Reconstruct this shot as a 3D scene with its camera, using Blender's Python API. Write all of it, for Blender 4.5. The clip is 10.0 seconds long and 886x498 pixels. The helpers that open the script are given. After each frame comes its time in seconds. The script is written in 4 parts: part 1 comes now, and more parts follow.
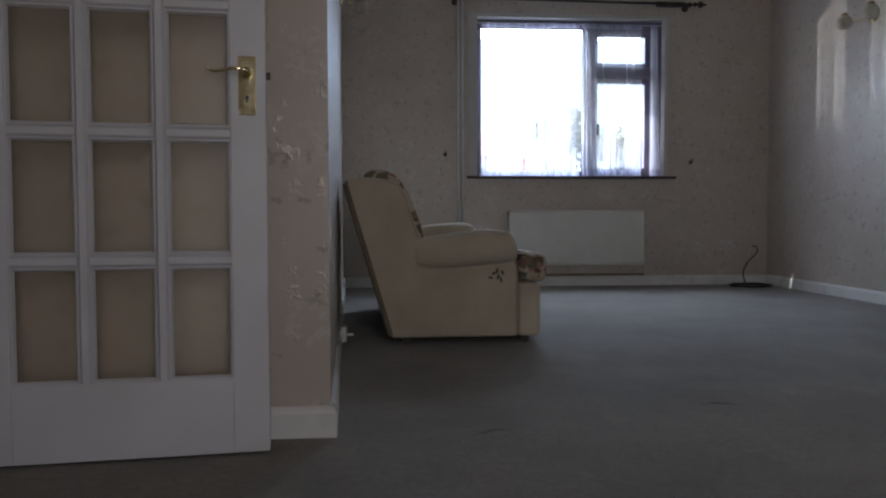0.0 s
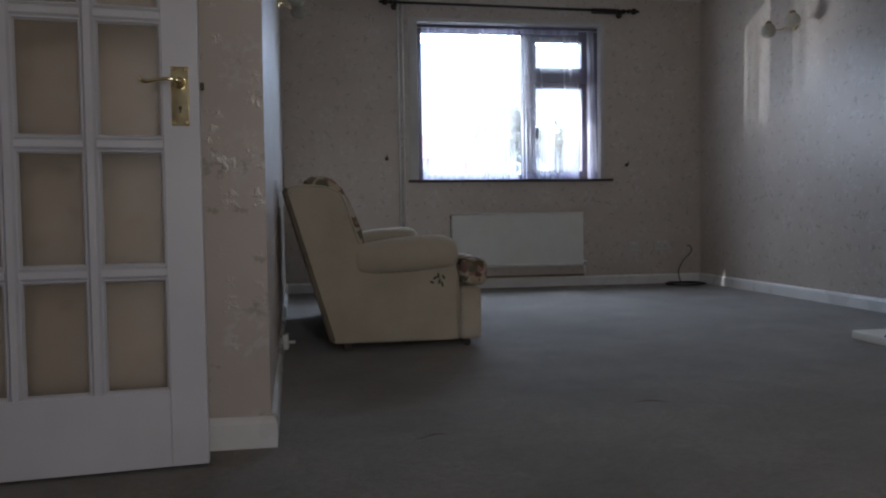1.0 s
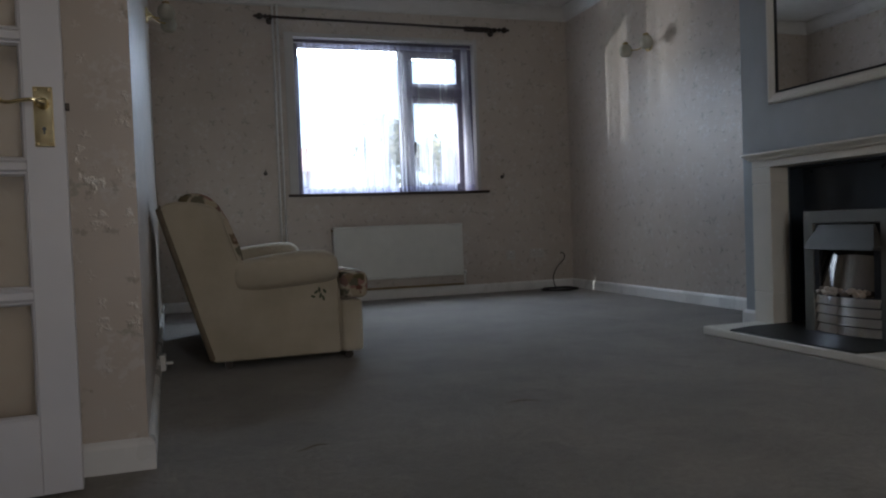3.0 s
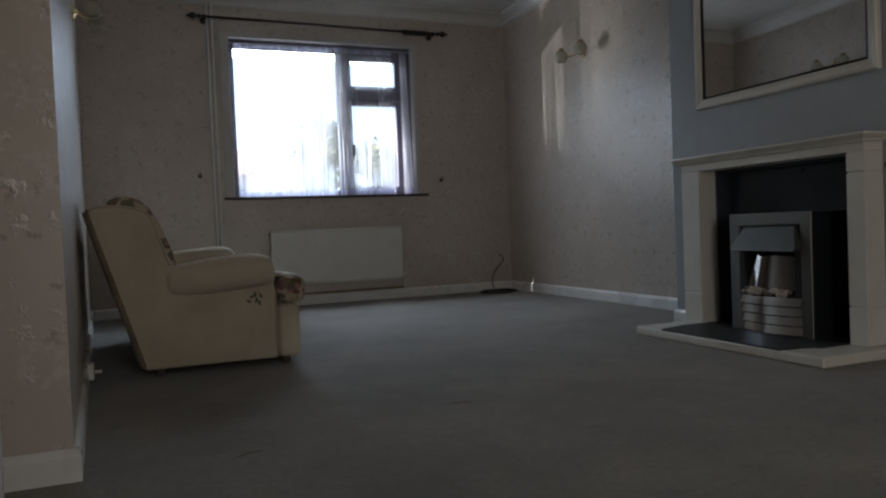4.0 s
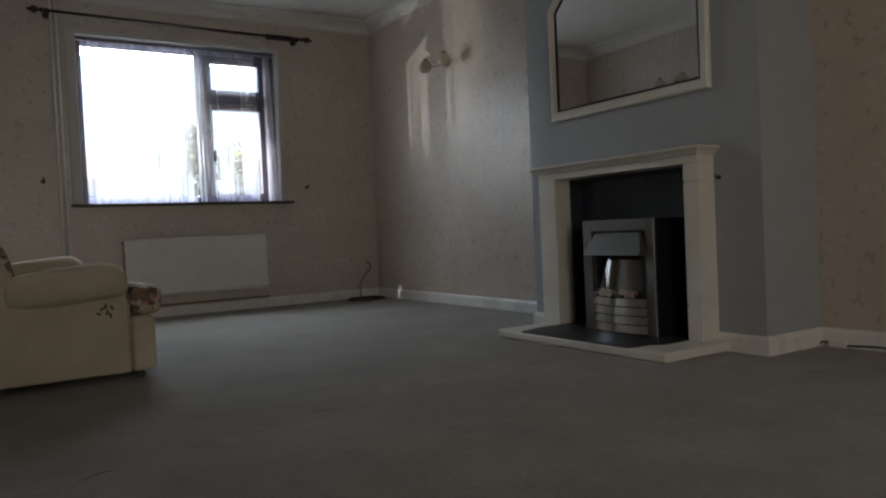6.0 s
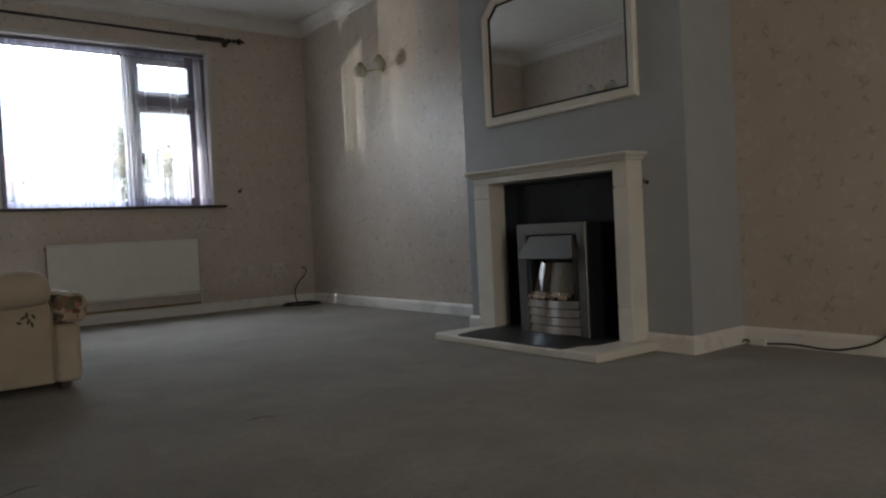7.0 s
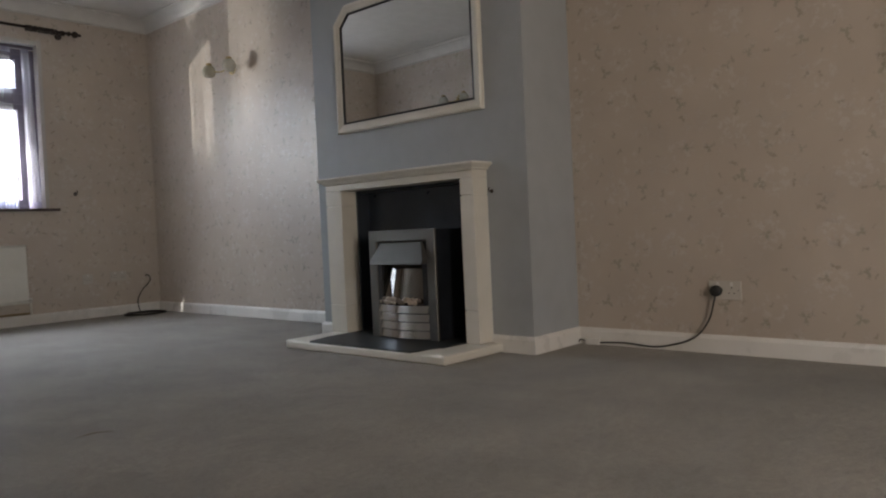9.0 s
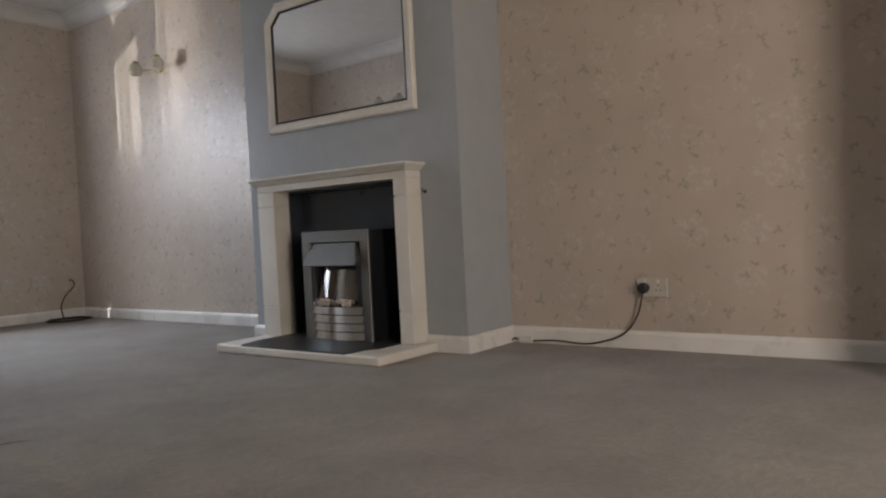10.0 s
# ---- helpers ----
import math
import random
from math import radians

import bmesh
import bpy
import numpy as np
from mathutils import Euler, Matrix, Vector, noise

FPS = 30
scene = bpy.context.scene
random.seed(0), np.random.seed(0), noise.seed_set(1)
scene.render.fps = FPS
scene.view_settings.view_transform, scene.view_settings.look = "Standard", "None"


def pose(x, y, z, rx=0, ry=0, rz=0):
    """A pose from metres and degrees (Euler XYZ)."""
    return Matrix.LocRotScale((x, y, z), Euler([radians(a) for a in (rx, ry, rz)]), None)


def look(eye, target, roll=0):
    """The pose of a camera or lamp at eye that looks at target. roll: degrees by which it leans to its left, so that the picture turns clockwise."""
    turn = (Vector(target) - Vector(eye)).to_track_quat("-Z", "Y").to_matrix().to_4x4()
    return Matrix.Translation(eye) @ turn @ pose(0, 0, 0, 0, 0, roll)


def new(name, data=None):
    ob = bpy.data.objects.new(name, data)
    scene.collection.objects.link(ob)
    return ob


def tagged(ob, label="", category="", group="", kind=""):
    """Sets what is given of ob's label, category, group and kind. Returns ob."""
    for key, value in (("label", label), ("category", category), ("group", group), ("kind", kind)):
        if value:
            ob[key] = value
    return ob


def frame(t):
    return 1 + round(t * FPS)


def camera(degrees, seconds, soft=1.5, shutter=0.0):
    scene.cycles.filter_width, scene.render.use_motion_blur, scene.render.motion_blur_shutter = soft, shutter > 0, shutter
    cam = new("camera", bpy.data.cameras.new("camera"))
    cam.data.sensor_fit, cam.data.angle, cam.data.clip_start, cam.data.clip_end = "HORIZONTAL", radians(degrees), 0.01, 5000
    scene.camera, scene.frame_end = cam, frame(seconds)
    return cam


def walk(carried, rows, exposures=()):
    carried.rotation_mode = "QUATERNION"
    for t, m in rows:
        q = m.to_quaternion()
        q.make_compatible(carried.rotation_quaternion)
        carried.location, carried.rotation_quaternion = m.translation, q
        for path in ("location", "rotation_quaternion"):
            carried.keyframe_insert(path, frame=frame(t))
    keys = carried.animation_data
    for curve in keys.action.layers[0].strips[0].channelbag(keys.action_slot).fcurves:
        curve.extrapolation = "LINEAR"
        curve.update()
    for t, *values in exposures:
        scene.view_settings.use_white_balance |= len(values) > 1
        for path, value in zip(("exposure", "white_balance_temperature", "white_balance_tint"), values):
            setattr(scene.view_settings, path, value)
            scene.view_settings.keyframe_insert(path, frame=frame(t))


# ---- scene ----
cam = camera(62.0, 10.0, soft=2.1)
PATH = [
    (0, (0.493, 0.103, 0.593), (0.649, 2.095, 0.507), -0.1),
    (0.5, (0.5, 0.1, 0.594), (0.725, 2.086, 0.512), -0.4),
    (1, (0.51, 0.074, 0.609), (0.813, 2.049, 0.527), -0.8),
    (1.5, (0.508, 0.027, 0.61), (0.885, 1.989, 0.536), -1.2),
    (2, (0.511, 0.0, 0.614), (0.966, 1.947, 0.546), -1.7),
    (3.5, (0.524, -0.022, 0.616), (1.203, 1.859, 0.56), -2.2),
    (4, (0.531, -0.029, 0.616), (1.286, 1.822, 0.56), -2.3),
    (4.5, (0.541, -0.045, 0.618), (1.375, 1.772, 0.563), -2.3),
    (5, (0.539, -0.05, 0.615), (1.453, 1.728, 0.56), -2.3),
    (5.5, (0.54, -0.056, 0.611), (1.533, 1.679, 0.559), -2.4),
    (7, (0.535, -0.071, 0.614), (1.745, 1.52, 0.566), -2.8),
    (7.5, (0.531, -0.088, 0.61), (1.812, 1.448, 0.565), -2.7),
    (8, (0.533, -0.105, 0.61), (1.891, 1.363, 0.565), -2.6),
    (8.5, (0.541, -0.125, 0.616), (1.963, 1.28, 0.568), -2.6),
    (9, (0.529, -0.133, 0.615), (2.02, 1.199, 0.565), -2.6),
    (9.5, (0.542, -0.144, 0.609), (2.085, 1.127, 0.56), -2.7),
    (10, (0.544, -0.153, 0.599), (2.14, 1.051, 0.55), -2.9),
]
EXPOSURES = [(0.0, 1.72, 5700, 11), (2.0, 1.66, 5750, 10), (4.5, 1.38, 6150, 7), (5.5, 1.48, 6350, 7), (7.5, 1.84, 6600, 8), (8.5, 2.18, 6550, 9), (10.0, 2.8, 6580, 13)]
walk(cam, [(t, look(eye, target, roll)) for t, eye, target, roll in PATH], EXPOSURES)

# ---- world, sun and large lights ----
world = bpy.data.worlds.new("world")
scene.world = world
world.use_nodes = True
wn = world.node_tree
sky = wn.nodes.new("ShaderNodeTexSky")
sky.sky_type, sky.sun_disc = "NISHITA", False
sky.sun_elevation, sky.sun_rotation = radians(48.5), radians(-67)
sky.air_density, sky.dust_density = 1.0, 2.0
wn.links.new(sky.outputs[0], wn.nodes["Background"].inputs[0])
wn.nodes["Background"].inputs[1].default_value = 0.15


def lamp(name, kind, energy, color, m, **settings):
    data = bpy.data.lights.new(name, kind)
    data.energy, data.color = energy, color
    ob = new(name, data)
    ob.matrix_world = m
    return data


# the sun stands high and almost in the plane of the window wall
sun = lamp("sun", "SUN", 5.0, (1.0, 0.95, 0.87), look((-6.10, 8.94, 7.49), (0, 6.36, 0)))
sun.angle = radians(0.5)
# sunlight thrown up into the room by bright glass outside
glint = lamp("sun_glint", "SPOT", 95.0, (1.0, 0.96, 0.88), look((0.25, 8.18, 0.98), (3.848, 5.33, 1.97)))
glint.spot_size, glint.spot_blend, glint.shadow_soft_size = radians(19.5), 0.75, 0.012
# daylight of the sky above the window
day = lamp("window_daylight", "AREA", 60.0, (0.79, 0.89, 1.0), look((2.05, 7.6, 2.95), (2.05, 5.2, 0.9)))
day.shape, day.size, day.size_y = "RECTANGLE", 2.4, 1.2
# daylight of the glazed light behind the camera
back = lamp("garden_daylight", "AREA", 7.9, (1.0, 0.87, 0.72), look((1.145, -1.86, 1.15), (3.8, 1.4, 1.0)))
back.shape, back.size, back.size_y = "RECTANGLE", 0.64, 1.9

# ---- materials ----


def material(name, base, rough=0.6, metal=0.0, spec=0.5):
    m = bpy.data.materials.new(name)
    m.use_nodes = True
    b = m.node_tree.nodes["Principled BSDF"]
    b.inputs["Base Color"].default_value = (*base, 1)
    b.inputs["Roughness"].default_value = rough
    b.inputs["Metallic"].default_value = metal
    b.inputs["Specular IOR Level"].default_value = spec
    return m, m.node_tree.nodes, m.node_tree.links, b


def noise_node(n, l, coord, scale, detail=3.0, rough=0.55):
    t = n.new("ShaderNodeTexNoise")
    t.inputs["Scale"].default_value, t.inputs["Detail"].default_value = scale, detail
    t.inputs["Roughness"].default_value = rough
    l.new(coord, t.inputs["Vector"])
    return t.outputs["Fac"]


def ramp(n, l, fac, stops):
    r = n.new("ShaderNodeValToRGB")
    e = r.color_ramp.elements
    while len(e) < len(stops):
        e.new(0.5)
    for k, (p, c) in enumerate(stops):
        e[k].position = p
        e[k].color = (*c, 1) if len(c) == 3 else c
    l.new(fac, r.inputs[0])
    return r.outputs[0]


def math_node(n, l, op, a, b=None):
    m = n.new("ShaderNodeMath")
    m.operation = op
    for k, v in enumerate((a, b)):
        if v is None:
            continue
        if isinstance(v, (int, float)):
            m.inputs[k].default_value = v
        else:
            l.new(v, m.inputs[k])
    return m.outputs[0]


def mix(n, l, fac, a, b, kind="MIX"):
    m = n.new("ShaderNodeMix")
    m.data_type, m.blend_type = "RGBA", kind
    for key, v in ((0, fac), (6, a), (7, b)):
        if isinstance(v, (int, float)):
            m.inputs[key].default_value = v
        elif isinstance(v, tuple):
            m.inputs[key].default_value = (*v, 1)
        else:
            l.new(v, m.inputs[key])
    return m.outputs[2]


def bump(n, l, b, height, strength, distance=0.002):
    u = n.new("ShaderNodeBump")
    u.inputs["Strength"].default_value, u.inputs["Distance"].default_value = strength, distance
    l.new(height, u.inputs["Height"])
    l.new(u.outputs[0], b.inputs["Normal"])


def coords(n):
    return n.new("ShaderNodeTexCoord").outputs["Object"]


def plain(name, base, rough=0.5, metal=0.0, vary=0.12, scale=9.0, grain=220.0, relief=0.08, spec=0.5):
    """A surface with soft stains and a fine grain."""
    m, n, l, b = material(name, base, rough, metal, spec)
    c = coords(n)
    big = noise_node(n, l, c, scale)
    dark = tuple(v * (1 - vary) for v in base)
    light = tuple(min(1.0, v * (1 + vary * 0.6)) for v in base)
    l.new(ramp(n, l, big, [(0.3, dark), (0.7, light)]), b.inputs["Base Color"])
    fine = noise_node(n, l, c, grain, 2)
    bump(n, l, b, fine, relief)
    l.new(math_node(n, l, "MULTIPLY_ADD", big, 0.15), b.inputs["Roughness"])
    b.inputs["Roughness"].links[0].from_node.inputs[2].default_value = rough - 0.07
    return m


def vec_math(n, l, op, a, b=None, out=0):
    m = n.new("ShaderNodeVectorMath")
    m.operation = op
    l.new(a, m.inputs[0])
    if b is not None:
        l.new(b, m.inputs[1])
    return m.outputs[out]


def wallpaper(name, base, leaf, moss, petal):
    """Printed paper: scattered sprigs of grey-green leaves among pearly petals on a mottled ground."""
    m, n, l, b = material(name, base, 0.5, 0, 0.9)
    c = coords(n)
    s = n.new("ShaderNodeSeparateXYZ")
    l.new(c, s.inputs[0])
    u = math_node(n, l, "ADD", s.outputs[0], s.outputs[1])
    uv = n.new("ShaderNodeCombineXYZ")
    l.new(u, uv.inputs[0])
    l.new(s.outputs[2], uv.inputs[1])
    flat = uv.outputs[0]
    rough_edge = noise_node(n, l, flat, 60, 2.0, 0.6)
    broken = noise_node(n, l, flat, 34, 3.0, 0.6)

    def sprigs(scale, seed, reach, lobes, core, offset=0.0, spread=0.8):
        """A flower head or leaf group of several lobes about each point of a loose lattice."""
        shift = n.new("ShaderNodeMapping")
        shift.inputs["Location"].default_value = (seed, seed * 1.7, 0)
        l.new(flat, shift.inputs[0])
        v = n.new("ShaderNodeTexVoronoi")
        v.voronoi_dimensions, v.inputs["Scale"].default_value = "2D", scale
        v.inputs["Randomness"].default_value = spread
        l.new(shift.outputs[0], v.inputs["Vector"])
        local = vec_math(n, l, "SUBTRACT", shift.outputs[0], v.outputs["Position"])
        pick = n.new("ShaderNodeSeparateColor")
        l.new(v.outputs["Color"], pick.inputs[0])
        xy = n.new("ShaderNodeSeparateXYZ")
        l.new(local, xy.inputs[0])
        r = math_node(n, l, "SUBTRACT", vec_math(n, l, "LENGTH", local, out=1), offset)
        r = math_node(n, l, "ABSOLUTE", r)
        turn = math_node(n, l, "ADD", math_node(n, l, "ARCTAN2", xy.outputs[1], xy.outputs[0]), math_node(n, l, "MULTIPLY", pick.outputs[0], 6.28))
        lobe = math_node(n, l, "ABSOLUTE", math_node(n, l, "COSINE", math_node(n, l, "MULTIPLY", turn, lobes / 2)))
        wobble = math_node(n, l, "MULTIPLY", math_node(n, l, "SUBTRACT", rough_edge, 0.5), 2.3)
        limit = math_node(n, l, "ADD", math_node(n, l, "MULTIPLY", lobe, 1.0 - core), core)
        limit = math_node(n, l, "MULTIPLY", math_node(n, l, "ADD", limit, wobble), reach)
        size = math_node(n, l, "ADD", math_node(n, l, "MULTIPLY", pick.outputs[1], 0.7), 0.55)
        edge = math_node(n, l, "SUBTRACT", math_node(n, l, "MULTIPLY", limit, size), r)
        return ramp(n, l, math_node(n, l, "DIVIDE", edge, reach), [(0.0, (0, 0, 0)), (0.6, (1, 1, 1))])

    leaves = sprigs(5.2, 0.3, 0.030, 3, 0.12)
    buds = sprigs(8.5, 2.1, 0.019, 2, 0.1)
    petals = math_node(n, l, "MULTIPLY", sprigs(4.3, 4.4, 0.034, 5, 0.35, 0.045, 0.6), ramp(n, l, broken, [(0.46, (0, 0, 0)), (0.56, (1, 1, 1))]))
    pearl = math_node(n, l, "MULTIPLY", sprigs(11.0, 6.7, 0.030, 4, 0.35), ramp(n, l, broken, [(0.38, (0, 0, 0)), (0.52, (1, 1, 1))]))
    mottle = noise_node(n, l, c, 3.0)
    ground = ramp(n, l, mottle, [(0.3, tuple(v * 0.93 for v in base)), (0.7, tuple(v * 1.05 for v in base))])
    col = mix(n, l, math_node(n, l, "MULTIPLY", petals, 0.42), ground, petal)
    col = mix(n, l, math_node(n, l, "MULTIPLY", pearl, 0.3), col, petal)
    col = mix(n, l, math_node(n, l, "MULTIPLY", buds, 0.62), col, leaf)
    col = mix(n, l, math_node(n, l, "MULTIPLY", leaves, 0.62), col, mix(n, l, broken, leaf, moss))
    l.new(col, b.inputs["Base Color"])
    l.new(ramp(n, l, pearl, [(0.0, (0.40,) * 3), (1.0, (0.30,) * 3)]), b.inputs["Roughness"])
    l.new(math_node(n, l, "MULTIPLY", pearl, 0.4), b.inputs["Metallic"])
    # the foil spots are embossed and crinkled
    crinkle = math_node(n, l, "MULTIPLY", noise_node(n, l, c, 240, 2, 0.5), math_node(n, l, "ADD", pearl, 0.05))
    bump(n, l, b, crinkle, 0.7, 0.002)
    return m


def carpet_material():
    m, n, l, b = material("carpet_pile", (0.2, 0.18, 0.16), 0.9, 0, 0.2)
    c = coords(n)
    fleck = noise_node(n, l, c, 260, 3, 0.7)
    wear = noise_node(n, l, c, 2.2, 5, 0.65)
    spot = noise_node(n, l, c, 7.5, 4, 0.7)
    col = ramp(n, l, fleck, [(0.3, (0.115, 0.102, 0.088)), (0.7, (0.245, 0.222, 0.196))])
    col = mix(n, l, 0.75, col, ramp(n, l, wear, [(0.32, (0.5, 0.49, 0.48)), (0.66, (1.3, 1.28, 1.26))]), "MULTIPLY")
    col = mix(n, l, 1.0, col, ramp(n, l, spot, [(0.30, (0.74, 0.72, 0.7)), (0.45, (1, 1, 1))]), "MULTIPLY")
    tuft = noise_node(n, l, c, 48, 5, 0.8)
    col = mix(n, l, 1.0, col, ramp(n, l, tuft, [(0.32, (0.55, 0.54, 0.53)), (0.68, (1.35, 1.34, 1.33))]), "MULTIPLY")
    l.new(col, b.inputs["Base Color"])
    b.inputs["Sheen Weight"].default_value = 0.45
    h = math_node(n, l, "ADD", fleck, math_node(n, l, "MULTIPLY", wear, 1.5))
    bump(n, l, b, h, 0.9, 0.006)
    return m


def floral_fabric():
    m, n, l, b = material("floral_fabric", (0.5, 0.42, 0.32), 0.85, 0, 0.2)
    c = coords(n)
    v = n.new("ShaderNodeTexVoronoi")
    v.inputs["Scale"].default_value = 23
    warp = n.new("ShaderNodeMix")
    warp.data_type = "VECTOR"
    warp.inputs[0].default_value = 0.06
    nz = n.new("ShaderNodeTexNoise")
    nz.inputs["Scale"].default_value = 24
    l.new(c, nz.inputs["Vector"])
    l.new(c, warp.inputs[4])
    l.new(nz.outputs["Color"], warp.inputs[5])
    l.new(warp.outputs[1], v.inputs["Vector"])
    sep = n.new("ShaderNodeSeparateColor")
    l.new(v.outputs["Color"], sep.inputs[0])
    hue = ramp(n, l, sep.outputs[0], [(0.0, (0.22, 0.05, 0.06)), (0.25, (0.11, 0.13, 0.06)), (0.45, (0.36, 0.20, 0.17)),
                                      (0.65, (0.05, 0.06, 0.045)), (0.85, (0.46, 0.39, 0.28))])
    near = ramp(n, l, v.outputs["Distance"], [(0.50, (1, 1, 1)), (0.66, (0, 0, 0))])
    l.new(mix(n, l, near, (0.50, 0.43, 0.33), hue), b.inputs["Base Color"])
    bump(n, l, b, noise_node(n, l, c, 500, 2), 0.25)
    return m


def upholstery():
    m, n, l, b = material("cream_upholstery", (0.62, 0.55, 0.43), 0.9, 0, 0.2)
    c = coords(n)
    soil = noise_node(n, l, c, 4.5, 4)
    col = ramp(n, l, soil, [(0.3, (0.43, 0.377, 0.283)), (0.65, (0.54, 0.481, 0.375))])
    l.new(col, b.inputs["Base Color"])
    b.inputs["Sheen Weight"].default_value = 0.2
    h = math_node(n, l, "ADD", noise_node(n, l, c, 420, 2), math_node(n, l, "MULTIPLY", noise_node(n, l, c, 9, 3), 3.0))
    bump(n, l, b, h, 0.35, 0.003)
    return m


def brushed(name, base, rough):
    m, n, l, b = material(name, base, rough, 1.0)
    c = coords(n)
    mp = n.new("ShaderNodeMapping")
    mp.inputs["Scale"].default_value = (4, 4, 260)
    l.new(c, mp.inputs[0])
    f = noise_node(n, l, mp.outputs[0], 6, 3)
    l.new(ramp(n, l, f, [(0.3, (rough - 0.06,) * 3), (0.7, (rough + 0.1,) * 3)]), b.inputs["Roughness"])
    bump(n, l, b, f, 0.06, 0.001)
    return m


def wood(name, dark, light, rough):
    m, n, l, b = material(name, dark, rough)
    c = coords(n)
    mp = n.new("ShaderNodeMapping")
    mp.inputs["Scale"].default_value = (2, 30, 30)
    l.new(c, mp.inputs[0])
    f = noise_node(n, l, mp.outputs[0], 3, 4)
    l.new(ramp(n, l, f, [(0.3, dark), (0.7, light)]), b.inputs["Base Color"])
    bump(n, l, b, f, 0.15)
    return m


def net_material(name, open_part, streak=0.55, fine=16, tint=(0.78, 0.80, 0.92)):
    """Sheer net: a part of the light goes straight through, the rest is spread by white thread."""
    m, n, l, b = material(name, (0.85, 0.86, 0.9), 0.8)
    out = n["Material Output"]
    clear = n.new("ShaderNodeBsdfTransparent")
    thread = n.new("ShaderNodeBsdfTranslucent")
    thread.inputs[0].default_value = (*tint, 1)
    face = n.new("ShaderNodeBsdfDiffuse")
    face.inputs[0].default_value = (0.75, 0.76, 0.8, 1)
    a, c2 = n.new("ShaderNodeMixShader"), n.new("ShaderNodeMixShader")
    a.inputs[0].default_value = 0.25
    l.new(thread.outputs[0], a.inputs[1])
    l.new(face.outputs[0], a.inputs[2])
    mp = n.new("ShaderNodeMapping")
    mp.inputs["Scale"].default_value = (fine, 2, 0.7)
    l.new(coords(n), mp.inputs[0])
    f = noise_node(n, l, mp.outputs[0], 1.0, 5, 0.6)
    weave = ramp(n, l, f, [(0.36, (open_part - streak,) * 3), (0.5, (open_part,) * 3), (0.62, (open_part + 0.1,) * 3)])
    # less open towards the hem, which also puts a pale lit veil there
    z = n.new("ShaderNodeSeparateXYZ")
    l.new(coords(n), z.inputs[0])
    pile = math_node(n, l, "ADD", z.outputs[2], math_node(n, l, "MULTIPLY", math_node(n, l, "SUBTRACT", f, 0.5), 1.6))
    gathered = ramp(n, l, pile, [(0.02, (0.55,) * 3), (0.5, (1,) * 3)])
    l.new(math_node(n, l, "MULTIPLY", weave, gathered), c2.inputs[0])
    l.new(a.outputs[0], c2.inputs[1])
    l.new(clear.outputs[0], c2.inputs[2])
    l.new(c2.outputs[0], out.inputs[0])
    return m


def glass_material(name, tint, rough):
    m, n, l, b = material(name, tint, rough)
    b.inputs["Transmission Weight"].default_value = 1.0
    b.inputs["IOR"].default_value = 1.45
    if rough > 0.05:
        bump(n, l, b, noise_node(n, l, coords(n), 90, 3), 0.4, 0.003)
    return m


PAPER = wallpaper("sprigged_wallpaper", (0.50, 0.435, 0.375), (0.27, 0.225, 0.17), (0.27, 0.28, 0.22), (0.62, 0.60, 0.58))
PAINT = plain("blue_grey_paint", (0.36, 0.385, 0.41), 0.6, vary=0.05, relief=0.12)
CEILING = plain("ceiling_white", (0.66, 0.65, 0.63), 0.9, vary=0.05, grain=60, relief=0.35)
GLOSS = plain("white_gloss_paint", (0.74, 0.73, 0.71), 0.28, vary=0.07, scale=5, grain=35, relief=0.06)
DOORWHITE = plain("door_white_paint", (0.66, 0.655, 0.69), 0.38, vary=0.06, scale=4, grain=40, relief=0.06)
CREAM = plain("cream_surround_paint", (0.67, 0.645, 0.585), 0.42, vary=0.06, scale=6, grain=80, relief=0.06)
# lining paint, set duller than the white gloss
LINING = plain("dull_lining_paint", (0.52, 0.51, 0.49), 0.4, vary=0.08, scale=5, grain=40, relief=0.06)
RADIATOR = plain("radiator_enamel", (0.68, 0.67, 0.62), 0.35, vary=0.05, relief=0.05)
CARPET = carpet_material()
FLORAL = floral_fabric()
FABRIC = upholstery()
BRASS = plain("polished_brass", (0.90, 0.78, 0.47), 0.13, 1.0, vary=0.15, scale=30, relief=0.03)
OLDBRASS = plain("dull_brass", (0.32, 0.24, 0.12), 0.35, 1.0, vary=0.2, scale=40)
STEEL = brushed("brushed_steel", (0.19, 0.185, 0.17), 0.42)
CHROME = brushed("polished_steel", (0.52, 0.52, 0.52), 0.11)
HOODGREY = plain("grey_hood_enamel", (0.062, 0.06, 0.053), 0.45, 0.2, vary=0.1)
PANEL = plain("blue_black_board", (0.022, 0.030, 0.042), 0.3, vary=0.15)
BLACK = plain("black_panel", (0.012, 0.014, 0.018), 0.35, vary=0.3)
SLATE = plain("black_granite", (0.014, 0.016, 0.016), 0.52, vary=0.35, scale=80)
RUBBER = plain("black_flex", (0.02, 0.02, 0.02), 0.45, vary=0.2)
PLASTIC = plain("white_plastic", (0.70, 0.69, 0.67), 0.35, vary=0.04, relief=0.02)
SOCKET = plain("faded_socket_plastic", (0.53, 0.505, 0.465), 0.4, vary=0.04, relief=0.02)
# brown for carpet scuffs and for shade painted along the sofa's rear edge
SHADESCUFF = plain("rear_shade_and_scuff", (0.19, 0.155, 0.11), 0.9, vary=0.3)
DARKMETAL = plain("dark_bronze", (0.05, 0.04, 0.035), 0.4, 0.6, vary=0.3)
DARKWOOD = wood("dark_stained_wood", (0.03, 0.018, 0.014), (0.075, 0.045, 0.035), 0.4)
